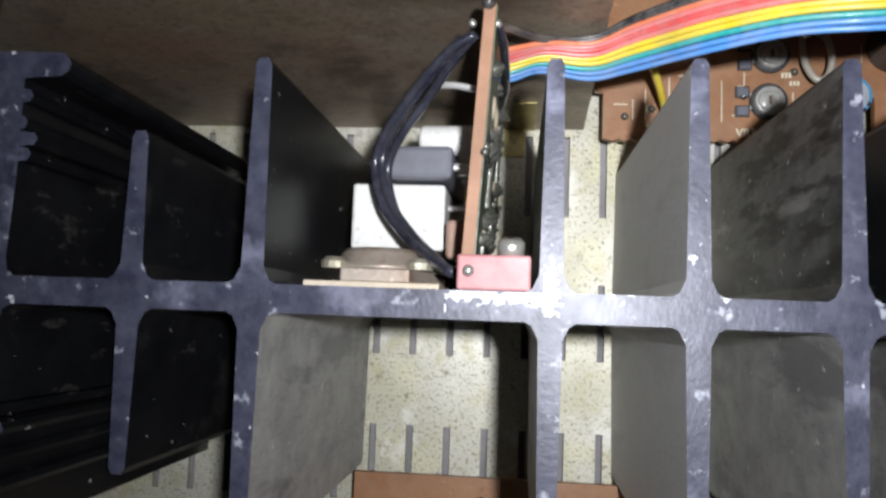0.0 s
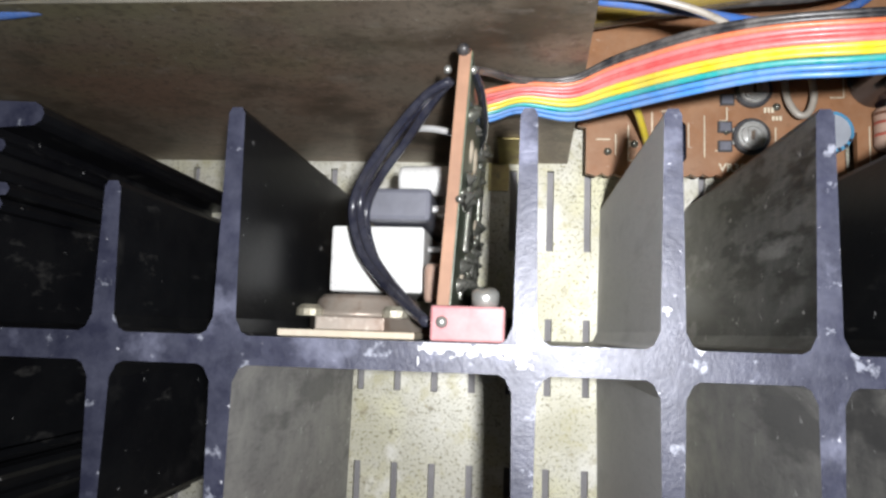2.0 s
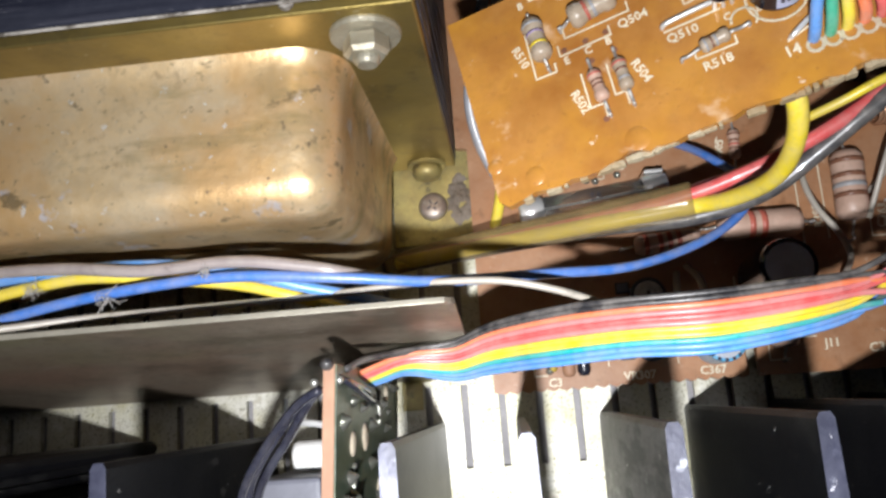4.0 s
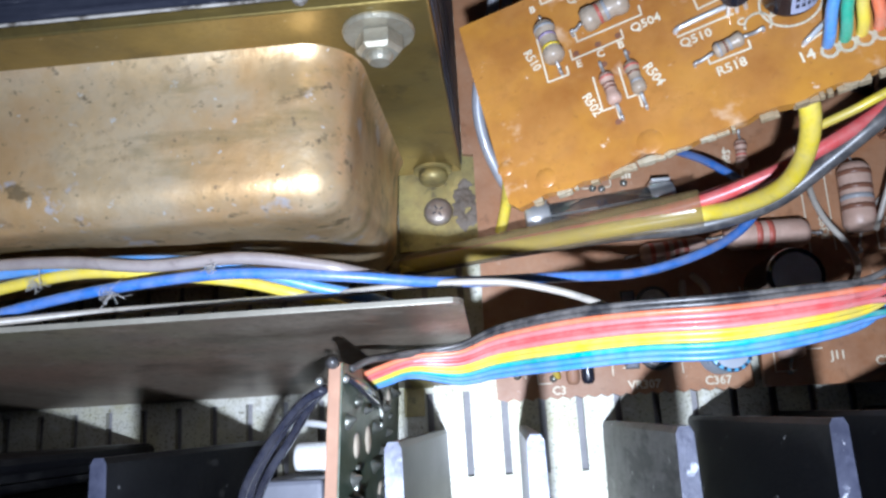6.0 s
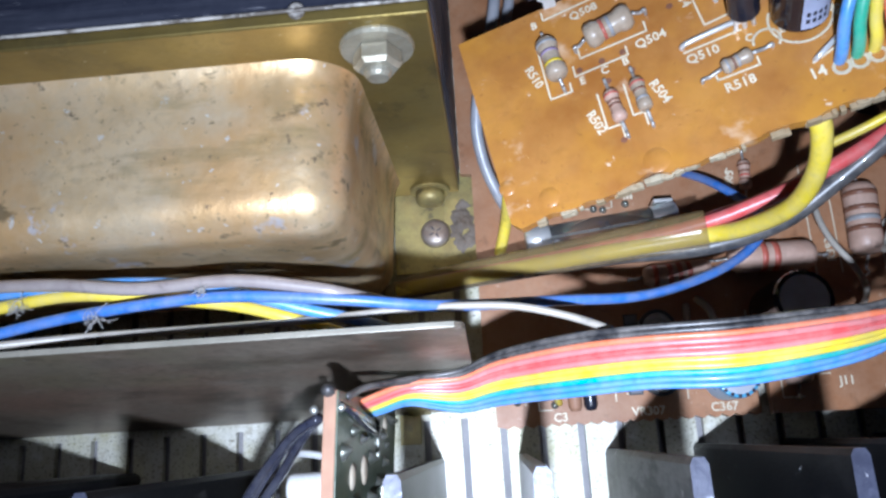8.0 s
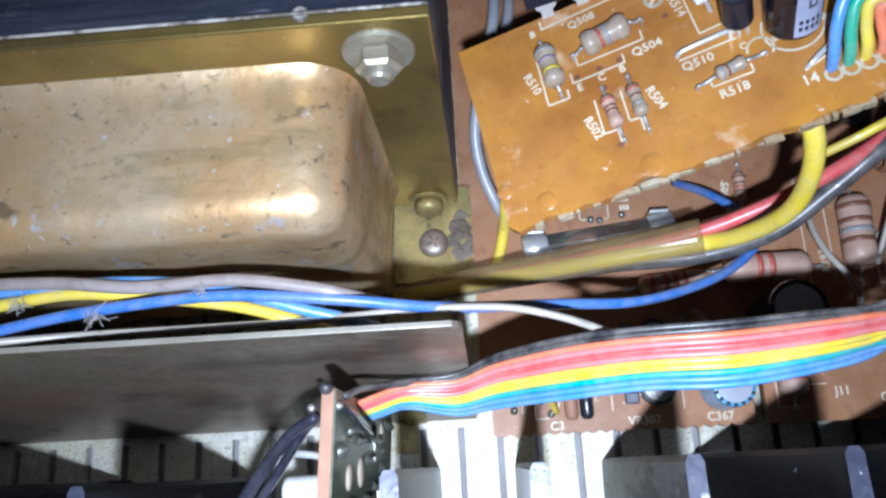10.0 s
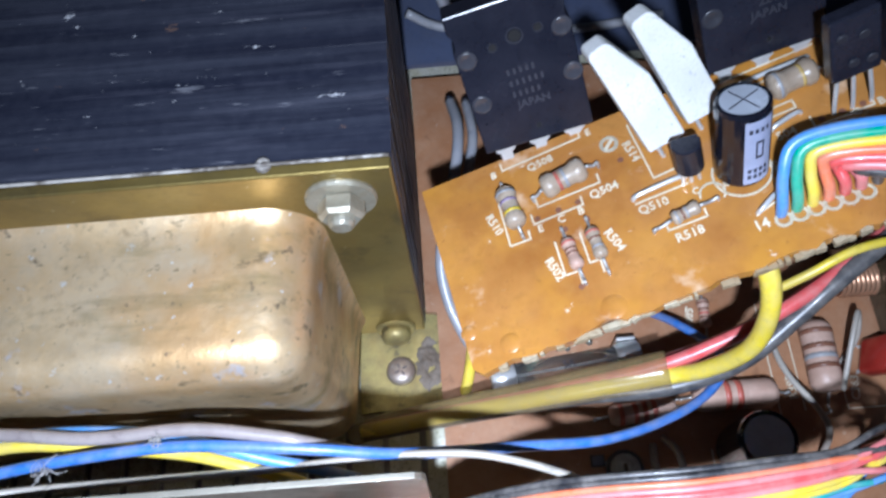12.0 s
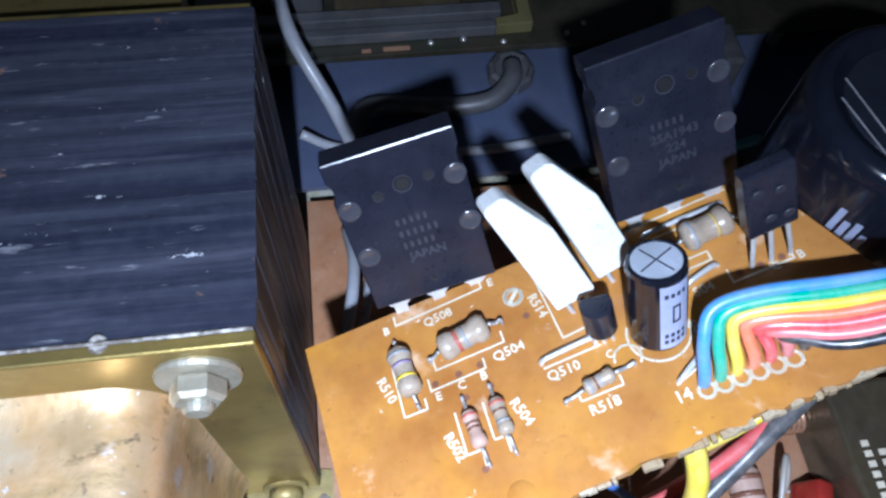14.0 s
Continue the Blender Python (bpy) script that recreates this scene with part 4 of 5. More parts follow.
for a, b in (((6.9, 1.4), (12.2, 1.9)), ((16.3, -4.2), (19.2, -2.9)), ((19.2, 9.0), (26.4, 9.4)), ((20.4, 3.2), (23.6, 4.0))):
    j = thing("jumper_wire", BOARD @ Vector((*a, 0)), "bare tinned jumper wire lying on the orange board", "wire", "jumper wires")
    part("wire", tube([BOARD @ Vector((*a, -0.2)), BOARD @ Vector((a[0] + 0.5, a[1] + 0.1, 0.45)), BOARD @ Vector((b[0] - 0.5, b[1] - 0.1, 0.45)), BOARD @ Vector((*b, -0.2))], 0.24, 8, 4), tin, j, smooth=True)


def power_transistor(u0, v0, lean_u, lean_v, lines_, label):
    """A large moulded transistor on three legs, leaning back from the board's edge."""
    up = (BN + math.tan(radians(lean_u)) * BE + math.tan(radians(lean_v)) * BF).normalized()
    right = (BE - up * BE.dot(up)).normalized()
    back = up.cross(right)
    o = BOARD @ Vector((u0, v0, 0))
    m = Matrix(((right[0], back[0], up[0], o[0]), (right[1], back[1], up[1], o[1]), (right[2], back[2], up[2], o[2]), (0, 0, 0, 1)))
    t = thing("power_transistor", o, label, "transistor", "power transistors")
    W, H, D, Z = 11.0, 15.0, 2.9, 1.9
    bm = prism([(-W / 2, 0), (W / 2, 0), (W / 2, H - 3.6), (W / 2 - 0.5, H - 3.2), (W / 2 - 0.5, H - 2.2), (W / 2, H - 1.8), (W / 2, H), (-W / 2, H), (-W / 2, H - 1.8), (-W / 2 + 0.5, H - 2.2), (-W / 2 + 0.5, H - 3.2), (-W / 2, H - 3.6)],
               -D / 2, D / 2, m @ Matrix.Translation((0, 0, Z)) @ Matrix.Rotation(math.pi / 2, 4, "X"), bevel=0.16)
    body = part("body", bm, epoxy, t)
    front = m @ Matrix.Translation((0, -D / 2 - 0.02, Z)) @ Matrix.Rotation(math.pi / 2, 4, "X")
    for px_, pz, r in ((0.3, 11.4, 0.72), (-1.9, 10.9, 0.42), (2.5, 11.5, 0.42), (0.3, 1.6, 0.3)):
        hole = part("hole", lathe([(r * 0.25, -0.12), (r * 0.9, -0.1), (r, 0.03), (r * 1.12, 0.03)], front @ Vector((px_, pz, 0)), front.to_3x3() @ Vector((0, 0, 1)), 18), epoxy_shiny, t)
        part("recess", lathe([(0, 0.05), (r * 0.8, 0.05), (r * 0.85, 0.0)], front @ Vector((px_, pz, 0)), front.to_3x3() @ Vector((0, 0, 1)), 16), pit, hole)
    for px_, pz in ((-4.5, 10.4), (4.6, 10.9), (-4.4, 5.6), (4.7, 6.2)):
        part("ejector_mark", lathe([(0, 0.02), (0.55, 0.04), (0.7, 0.12), (0.85, 0.12), (0.95, 0.02)], front @ Vector((px_, pz, 0)), front.to_3x3() @ Vector((0, 0, 1)), 18), epoxy_shiny, t, smooth=True)
    for k, text in enumerate(lines_):
        if text:
            lettering(text, 1.12, front @ Matrix.Translation((0.5, 8.0 - 1.2 * k, 0.02)), marking, t, "moulded_print")
        else:
            for c in range(5 + k % 2):
                part("moulded_bar", box((-1.3 + 0.6 * c, 7.7 - 1.2 * k, 0.0), (-1.05 + 0.6 * c, 8.3 - 1.2 * k, 0.03), 0, front), marking, t)
    for k in (-1, 0, 1):
        part("leg", prism([(-1.05, Z + 0.4), (1.05, Z + 0.4), (1.05, Z - 1.0), (0.6, Z - 1.4), (0.6, -0.3), (-0.6, -0.3), (-0.6, Z - 1.4), (-1.05, Z - 1.0)], -0.25, 0.25,
                          m @ Matrix.Translation((3.6 * k, 0.2, 0)) @ Matrix.Rotation(math.pi / 2, 4, "X")), tin, t)
    return t


power_transistor(0.45, 11.2, 6, 20, ("", "", "", "JAPAN"), "large black moulded power transistor with grey print")
power_transistor(22.8, 10.6, 3, 18, ("", "2SA1943", "224", "JAPAN"), "large black moulded power transistor marked in grey")


def cement_resistor(u, v, label, turn):
    up = (BN + math.tan(radians(-13)) * BE + math.tan(radians(18)) * BF).normalized()
    right = (BE - up * BE.dot(up)).normalized()
    back = up.cross(right)
    o = BOARD @ Vector((u, v, 0))
    m = Matrix(((right[0], back[0], up[0], o[0]), (right[1], back[1], up[1], o[1]), (right[2], back[2], up[2], o[2]), (0, 0, 0, 1))) @ Matrix.Rotation(radians(turn), 4, "Z")
    t = thing("cement_resistor", o, label, "resistor", "cement resistors")
    bm = prism([(-1.85, 2.2), (1.6, 1.7), (1.8, 2.0), (1.8, 9.4), (0.3, 14.2), (-0.05, 14.6), (-1.55, 14.6), (-1.85, 14.2)], -1.15, 1.15, m @ Matrix.Rotation(math.pi / 2, 4, "X"), bevel=0.22)
    part("body", bm, white_ceramic, t)
    for s in (-1.1, 1.1):
        part("lead", rod(m @ Vector((s * 0.8, 0, -0.3)), m @ Vector((s * 0.8, 0, 2.4)), 0.22, 8), tin, t)


cement_resistor(11.9, 5.0, "white cement power resistor leaning over the orange board", 8)
cement_resistor(16.1, 6.4, "white cement power resistor leaning beside its twin", 8)

CAPM = (BN + math.tan(radians(8)) * BE + math.tan(radians(12)) * BF).normalized()
q = BOARD @ Vector((16.7, 0.5, 0.1))
ec = can(q.x, q.y, q.z, 2.35, 8.2, black_sleeve, "black sleeved electrolytic capacitor with a silver stripe", CAPM)
cm = Matrix.Translation(q) @ CAPM.to_track_quat("Z", "Y").to_matrix().to_4x4()
face = math.atan2(*((cm.to_3x3().inverted() @ Vector((0.25, -1, 0.3))).yx)) - 0.35


def wrap(r, a0, a1, z0, z1, n=8, bm=None):
    bm = bm or bmesh.new()
    low = [bm.verts.new(cm @ Vector((r * math.cos(a0 + (a1 - a0) * k / n), r * math.sin(a0 + (a1 - a0) * k / n), z0))) for k in range(n + 1)]
    high = [bm.verts.new(cm @ Vector((r * math.cos(a0 + (a1 - a0) * k / n), r * math.sin(a0 + (a1 - a0) * k / n), z1))) for k in range(n + 1)]
    for k in range(n):
        bm.faces.new((low[k], low[k + 1], high[k + 1], high[k]))
    return bm


part("stripe", wrap(2.37, face - 0.1, face + 1.0, 0.4, 7.5), silver_print, ec, "silver-lilac printed stripe", True)
bm = wrap(2.39, face + 0.3, face + 0.62, 3.3, 3.55)
wrap(2.39, face + 0.3, face + 0.62, 5.0, 5.25, bm=bm)
wrap(2.39, face + 0.3, face + 0.37, 3.3, 5.2, bm=bm)
wrap(2.39, face + 0.55, face + 0.62, 3.3, 5.2, bm=bm)
for z in (1.0, 1.7, 6.2):
    for k in range(4):
        wrap(2.39, face + 0.04 + 0.21 * k, face + 0.17 + 0.21 * k, z, z + 0.45, 2, bm)
part("stripe_print", bm, dark_print, ec)
vent = stroke([(-1.6, 0), (1.6, 0)], 0.12, cm @ Matrix.Translation((0, 0, 8.13)))
stroke([(0, -1.6), (0, 1.6)], 0.12, cm @ Matrix.Translation((0, 0, 8.13)), vent)
part("vent_cross", vent, dark_print, ec)

t92 = thing("small_transistor", BOARD @ Vector((12.4, 1.2, 0)), "small black half-round transistor on the orange board", "transistor")
part("body", prism([(1.35 * math.cos(radians(a)), 1.35 * math.sin(radians(a))) for a in range(-215, 36, 25)], 1.7, 5.0, onb(12.5, 1.5, 0, -10) @ Matrix.Rotation(radians(-8), 4, "X"), bevel=0.14), epoxy, t92)
for k in (-1, 0, 1):
    part("leg", rod(BOARD @ Vector((12.4 + 0.8 * k, 1.2, -0.3)), BOARD @ Vector((12.4 + 0.6 * k, 1.2, 2.3)), 0.2, 8), tin, t92)
t3 = thing("medium_transistor", BOARD @ Vector((26.6, 2.6, 0)), "flat black transistor on long bare legs", "transistor")
part("body", box((-2.1, -0.8, 3.9), (2.1, 0.8, 10.4), 0.25, onb(27.7, 2.9, 0, 3) @ Matrix.Rotation(radians(-12), 4, "X")), epoxy, t3)
for px_, pz in ((-1.2, 8.6), (0.6, 8.2), (-0.3, 5.6), (1.2, 5.4)):
    part("moulded_mark", lathe([(0, 0.1), (0.45, 0.1), (0.5, 0)], onb(27.7, 2.9, 0, 3) @ Matrix.Rotation(radians(-12), 4, "X") @ Vector((px_, -0.92, pz)), -BF, 12), marking, t3)
for k in (-1, 0, 1):
    part("leg", tube([BOARD @ Vector((27.5 + 1.6 * k, 2.6, -0.3)), BOARD @ Vector((27.5 + 1.6 * k, 2.7, 1.2)), BOARD @ Vector((27.7 + 1.3 * k, 3.7, 4.4))], 0.2, 8, 3), tin, t3)

# ---- the upright card by the heat sink, and the parts round it ----
card = thing("circuit_card", (33.2, 66, 8), "small upright circuit card with a solder-covered green face", "circuit board")
ca = math.atan2(1.3, 22.4)
CM = Matrix.Translation((32.5, 54.9, 0)) @ Matrix.Rotation(-ca, 4, "Z")
part("panel", box((-0.55, 0, 5.5), (0.5, 22.5, 40.2), 0.05, CM), card_brown, card, "brown cut edge and back")
part("solder_mask", box((0.5, 0.1, 5.6), (0.62, 22.4, 40.0), 0, CM), card_green, card)
rng = random.Random(7)
out_x = CM.to_3x3() @ Vector((1, 0, 0))
for k in range(46):
    y, z = 1.2 + 20.0 * rng.random(), 8 + 30 * rng.random()
    s = rng.uniform(0.4, 0.85)
    tip = (out_x + Vector((0, rng.uniform(-0.4, 0.4), rng.uniform(-0.4, 0.4)))).normalized()
    part("solder_joint", lathe([(s, -0.1), (s * 0.92, s * 0.3), (s * 0.55, s * 0.7), (s * 0.25, s * 1.2), (0, s * 1.3)], CM @ Vector((0.62, y, z)), tip, 9), old_solder, card, smooth=True)
for k in range(16):
    y, z = 1 + 17 * rng.random(), 9 + 28 * rng.random()
    n = rng.uniform(2, 7)
    across = rng.random() < 0.6
    pts = [CM @ Vector((0.62 + rng.uniform(0, 0.12), y + (n * f if across else 0.15 * rng.random()), z + (0.3 * rng.random() if across else n * f))) for f in (0, 0.3, 0.65, 1)]
    part("track", tube(pts, rng.uniform(0.3, 0.55), 8, 4), old_solder, card, smooth=True)
for k in range(6):
    y, z = 3 + 17 * rng.random(), 10 + 26 * rng.random()
    part("flux", lathe([(1.3, -0.1), (1.1, 0.15), (0.5, 0.28), (0, 0.3)], CM @ Vector((0.62, y, z)), out_x, 11), mica, card, "cream flux residue", True)

blk = thing("cement_resistor", (24.4, 60, 14), "white ceramic block resistor behind the black wires", "resistor")
part("body", box((19.6, 56.6, 8), (29.2, 63.4, 28), 0.35), white_ceramic, blk)
part("lead", rod((29.0, 58.5, 24), (32.4, 58.5, 24), 0.35), tin, blk)
part("lead", rod((29.0, 61.5, 24), (32.4, 61.5, 24), 0.35), tin, blk)
gb = thing("relay", (26.8, 65, 10), "grey plastic block component on the upright card", "component")
part("body", box((23.4, 63.7, 12), (30.0, 67.0, 30.0), 0.5), epoxy_grey, gb)
for z in (28, 24, 20):
    part("pin", rod((29.8, 65.2, z), (32.8, 65.2, z), 0.4), tin, gb)
wc = thing("capacitor", (28.5, 69.6, 20), "small white tubular capacitor on the upright card", "capacitor")
part("body", lathe([(0, 0), (1.4, 0.1), (1.6, 0.5), (1.6, 6.2), (1.4, 6.6), (0, 6.7)], (25.9, 68.8, 24.5), (1, 0, 0), 18), white_ceramic, wc, smooth=True)
part("lead", rod((32.4, 68.8, 24.5), (33.2, 68.8, 24.5), 0.3), tin, wc)
stub = thing("jumper_wire", (31, 71.9, 33), "bare tinned lead sticking out of the upright card", "wire")
part("wire", tube([(28.4, 72.4, 32.4), (30.4, 72.2, 33.0), (33.1, 71.6, 33.2)], 0.34, 8, 4), tin, stub, smooth=True)
td = thing("diode", (30.5, 57.0, 30), "tan glass diode on the upright card", "diode")
part("body", lathe([(0, 0), (0.9, 0.1), (1.1, 0.5), (1.1, 3.4), (0.9, 3.8), (0, 3.9)], (30.7, 55.6, 30), (0, 1, 0.1), 14), tan_resistor, td, smooth=True)
to = thing("power_transistor", (24.4, 53, 26), "beige dusty power transistor clamped to the heat sink web", "transistor")
part("insulator", box((18.4, 52.1, 14), (30.2, 52.7, 40.4), 0.1), mica, to, "beige mica sheet")
part("base_plate", prism([(18.9, 24), (21.5, 16), (27.5, 16), (30.0, 24), (30.0, 32), (27.5, 39.8), (21.5, 39.8), (18.9, 32)], 0, 1.2, Matrix.Translation((0, 53.9, 0)) @ Matrix.Rotation(math.pi / 2, 4, "X"), bevel=0.12), can_metal, to)
part("can", lathe([(0, 0), (4.6, 0), (4.6, 0.4), (4.0, 0.7), (3.9, 1.5), (3.4, 2.0), (0, 2.0)], (24.3, 53.9, 34.6), (0, 1, 0), 24), can_metal, to, "round metal can", True)
for x_ in (20.6, 28.2):
    part("screw", lathe([(0, 0), (1.2, 0), (1.2, 0.6), (0.8, 1.0), (0, 1.0)], (x_, 53.9, 38.2), (0, 1, 0), 14), steel, to)
pk = thing("sensor_block", (35, 53.6, 41), "pink insulating block stuck to the heat sink with white paste", "sensor")
part("block", box((32.0, 52.1, 38), (37.8, 54.9, 44.9), 0.2), pink, pk)
part("can", lathe([(0, 0), (1.1, 0), (1.1, 1.2), (0.8, 1.5), (0, 1.5)], (36.2, 54.9, 43.2), (0, 0.9, 0.3), 16), solder, pk, smooth=True)
part("glint_screw", lathe([(0, 0), (0.5, 0), (0.4, 0.3), (0, 0.4)], (32.9, 53.6, 44.9), (0, 0, 1), 10), solder, pk, smooth=True)
ps = thing("paste_and_glare", (36, 52, TOP), "white heat-conducting paste on the heat sink edge, with lamp glare drawn in white", "paste", "", "stuff")
bm = bmesh.new()
rng = random.Random(3)
NX, NY = 150, 76
cells = {}
for i in range(NX):
    for k in range(NY):
        x_, y_ = 31.2 + 9.6 * i / (NX - 1), 50.2 + 4.8 * k / (NY - 1)
        bar = 1.0 - abs(y_ - 51.7) / 0.75 if x_ < 38.9 else -1.0
        # white patch on the fin top: lamp glare modelled as part of the smear
        glare = 1.0 - math.hypot((x_ - 39.2) / 1.0, (y_ - 52.0) / 2.2)
        h = max(bar * min(1.0, (x_ - 31.2) * 1.2), glare) + 0.75 * noise.fractal(Vector((x_, y_, 1.0)) * 1.6, 0.7, 2.1, 5)
        on_metal = y_ < 52.05 or 38.7 < x_ < 40.05
        if h > 0.12 and on_metal:
            cells[i, k] = bm.verts.new((x_, y_, TOP + 0.02 + 0.16 * min(1.0, h) + 0.05 * noise.noise(Vector((x_, y_, 4.0)) * 5)))
for i, k in list(cells):
    quad = [cells.get(q) for q in ((i, k), (i + 1, k), (i + 1, k + 1), (i, k + 1))]
    if None not in quad:
        bm.faces.new(quad)
bmesh.ops.delete(bm, geom=[v for v in bm.verts if not v.link_faces], context="VERTS")
part("smear", bm, paste, ps, smooth=True)

bw = thing("wire_bundle", (24, 65, 33), "glossy black wires curving from the upright card to the heat sink", "wires")
for dx, dy, dz in ((0.3, 0, 0), (0.9, 0.5, -0.6), (1.3, -0.3, -1.7)):
    pts = [(32.4, 75.2, 38.4), (30.0 + dx * 0.4, 74.0 + dy * 0.4, 37.8 + dz), (26.6 + dx, 71.2 + dy, 35.4 + dz), (23.6 + dx, 67.6 + dy, 33.4 + dz), (22.3 + dx, 64.4 + dy, 32.2 + dz), (23.4 + dx, 60.4 + dy, 33.0 + dz), (26.0 + dx * 0.7, 57.4 + dy * 0.7, 35.0 + dz), (29.0 + dx * 0.4, 55.0 + dy * 0.3, 38.6 + dz * 0.5), (31.2 + dx * 0.2, 53.6, 41.5)]
    part("wire", tube(pts, 0.45), wire_black, bw, smooth=True)
for dx, dy in ((0, 0), (0.35, -0.8)):
    part("wire", tube([(33.7, 76.6, 39.4), (34.5 + dx, 75.9 + dy * 0.4, 37.0), (34.8 + dx, 75.2 + dy, 31.0), (34.6 + dx, 74.6 + dy, 25.0), (33.9, 74.2 + dy, 18.0)], 0.3), wire_black, bw, smooth=True)
tip = thing("solder_lug", (33.0, 76.6, 39), "burnt black solder joint with bright tin at the card corner", "solder joint")
part("lump", lathe([(0, -0.5), (0.5, -0.3), (0.65, 0.1), (0.3, 0.6), (0, 0.7)], (33.6, 77.3, 40.2), (0.2, 0.3, 1), 12), WIRE["black"], tip, smooth=True)
part("tin_blob", lathe([(0, -0.4), (0.38, -0.15), (0.32, 0.3), (0, 0.42)], (32.2, 75.8, 39.4), (0, 0, 1), 12), solder, tip, smooth=True)
part("tin_blob", lathe([(0, -0.4), (0.38, -0.15), (0.32, 0.3), (0, 0.42)], (34.4, 75.9, 39.0), (0, 0, 1), 12), solder, tip, smooth=True)

# ---- cables ----
ribbon = thing("ribbon_cable", (60, 79, 33), "rainbow flat ribbon cable bridging from the upright card", "cable")
DARK = [(34.4, 76.9, 36.5), (35.6, 77.9, 33.0), (39.3, 78.8, 28.0), (44.0, 79.3, 27.2), (48.1, 80.6, 29.4), (54.6, 81.1, 34.5), (60.8, 81.0, 37.8), (67.7, 80.9, 39.3), (75.1, 81.3, 38.9), (80.0, 81.7, 37.8), (84.5, 82.4, 36.6), (89, 83.4, 32), (94.5, 84.6, 22), (98, 85.2, 6)]
BLUE = [(34.4, 76.5, 30.0), (34.9, 77.5, 28.0), (38.7, 76.6, 24.2), (43.7, 75.6, 24.8), (47.9, 76.0, 26.6), (54.3, 76.1, 32.0), (60.6, 76.2, 36.0), (67.3, 75.9, 38.2), (74.8, 76.8, 37.5), (80.4, 78.1, 35.8), (84.5, 79.6, 34.4), (88.6, 80.8, 29), (93, 81.8, 19), (95.5, 82.4, 6)]
LOW_DARK, LOW_BLUE = [(33.2, 76.4, 32.0), (36.0, 77.7, 30.2)], [(33.2, 75.4, 23.0), (35.8, 76.1, 23.2)]
COLOURS = ("black", "black", "orange", "pink", "red", "pink", "yellow", "yellow", "teal", "blue", "blue")
for k, c in enumerate(COLOURS):
    f = k / (len(COLOURS) - 1)
    pts = []
    for i, (a, b) in enumerate(zip(DARK if k < 2 else LOW_DARK + DARK[2:], BLUE if k < 2 else LOW_BLUE + BLUE[2:])):
        v = Vector(a).lerp(Vector(b), f)
        v.z += 0.9 * math.sin(math.pi * f) * (0.4 if i < 2 else 1.0) + (0.5 * math.sin(i * 2.1 + k) if i > 10 else 0.06 * math.sin(i * 1.7 + k * 2.3))
        if i > 9:
            v += Vector((0.7 * math.sin(k * 2.3), 1.0 * math.cos(k * 1.9), 0.9 * math.sin(k * 3.1)))
        pts.append(v)
    part("wire", tube(pts, 0.3, 8, 5), WIRE[c], ribbon, smooth=True)

second = thing("ribbon_cable", (84, 102, 47), "rainbow ribbon cable soldered to the orange board", "cable")
for k, c in enumerate(("blue", "green", "yellow", "orange", "red", "pink", "black")):
    a = BOARD @ Vector((18.0 + 1.35 * k, -5.0, -0.2))
    h = 5.2 - 0.5 * k
    pts = [a, BOARD @ Vector((18.2 + 1.3 * k, -4.8, 1.4)), BOARD @ Vector((18.8 + 1.1 * k, -3.4 - 0.12 * k, 0.7 * h)), BOARD @ Vector((20.2 + 0.72 * k, -1.9 - 0.44 * k, h)), BOARD @ Vector((23.4 + 0.4 * k, -2.0 - 0.6 * k, h + 0.3)),
           BOARD @ Vector((28.5, -3.2 - 0.66 * k, h * 0.8 + 1.0)), BOARD @ Vector((37, -5.2 - 0.7 * k, 4.2)), BOARD @ Vector((50, -8.6 - 0.8 * k, 0))]
    part("wire", tube(pts, 0.5, 10, 6), WIRE[c], second, smooth=True)

mains = thing("sleeved_cable", (60, 92.5, 16), "brown clear sleeving holding red, yellow and black wires", "cable")
part("sleeving", tube([(34.5, 91.4, 7), (38, 92.0, 8.5), (43, 92.3, 10.5), (49.0, 92.6, 12.6), (56, 92.9, 15), (62.5, 93.3, 17.2), (67.5, 93.5, 18.8), (72.0, 93.7, 20)], 1.3, 16, 6, ends=2.25), sleeving, mains, "stained translucent sleeving", True)
for pts, c, r in (([(36, 91.6, 8.2), (49, 92.2, 12.7), (62, 92.6, 17.4), (71.5, 92.9, 20.4), (75.0, 92.6, 24.0), (77.6, 92.9, 30), (78.0, 94.6, 35.5), (77.0, 97.0, 40), (75.6, 99.6, 41.4)], "yellow", 0.95),
                  ([(36, 91.9, 7.8), (49, 92.6, 12.5), (62, 93.4, 17.0), (71.3, 94.2, 20.6), (77.1, 95.5, 23), (82.6, 97.4, 25), (89.0, 100.6, 27), (97, 106, 28), (106, 113, 26)], "red", 0.8),
                  ([(72, 94.9, 19.4), (78, 96.2, 21.6), (83.6, 98.2, 23.8), (90, 101.6, 26), (98, 107, 27)], "pink", 0.75),
                  ([(36, 91.4, 7.6), (49, 91.9, 12.2), (62, 92.2, 16.4), (71.8, 91.9, 19.2), (79.6, 93.6, 21), (85.0, 96.9, 24), (89.4, 100.0, 27), (97, 105, 29), (106, 111, 27)], "charcoal", 0.98),
                  ([(82, 99.6, 26), (86, 100.6, 29), (90, 102, 31), (95, 103, 31)], "yellow", 0.5)):
    part("wire", tube(pts, r, 12, 6), WIRE[c], mains, smooth=True)


def wire(pts, c, r, label, tip=None):
    t = thing("wire", pts[len(pts) // 2], label, "wire")
    part("insulation", tube(pts, r, 10, 6), WIRE[c], t, smooth=True)
    return t


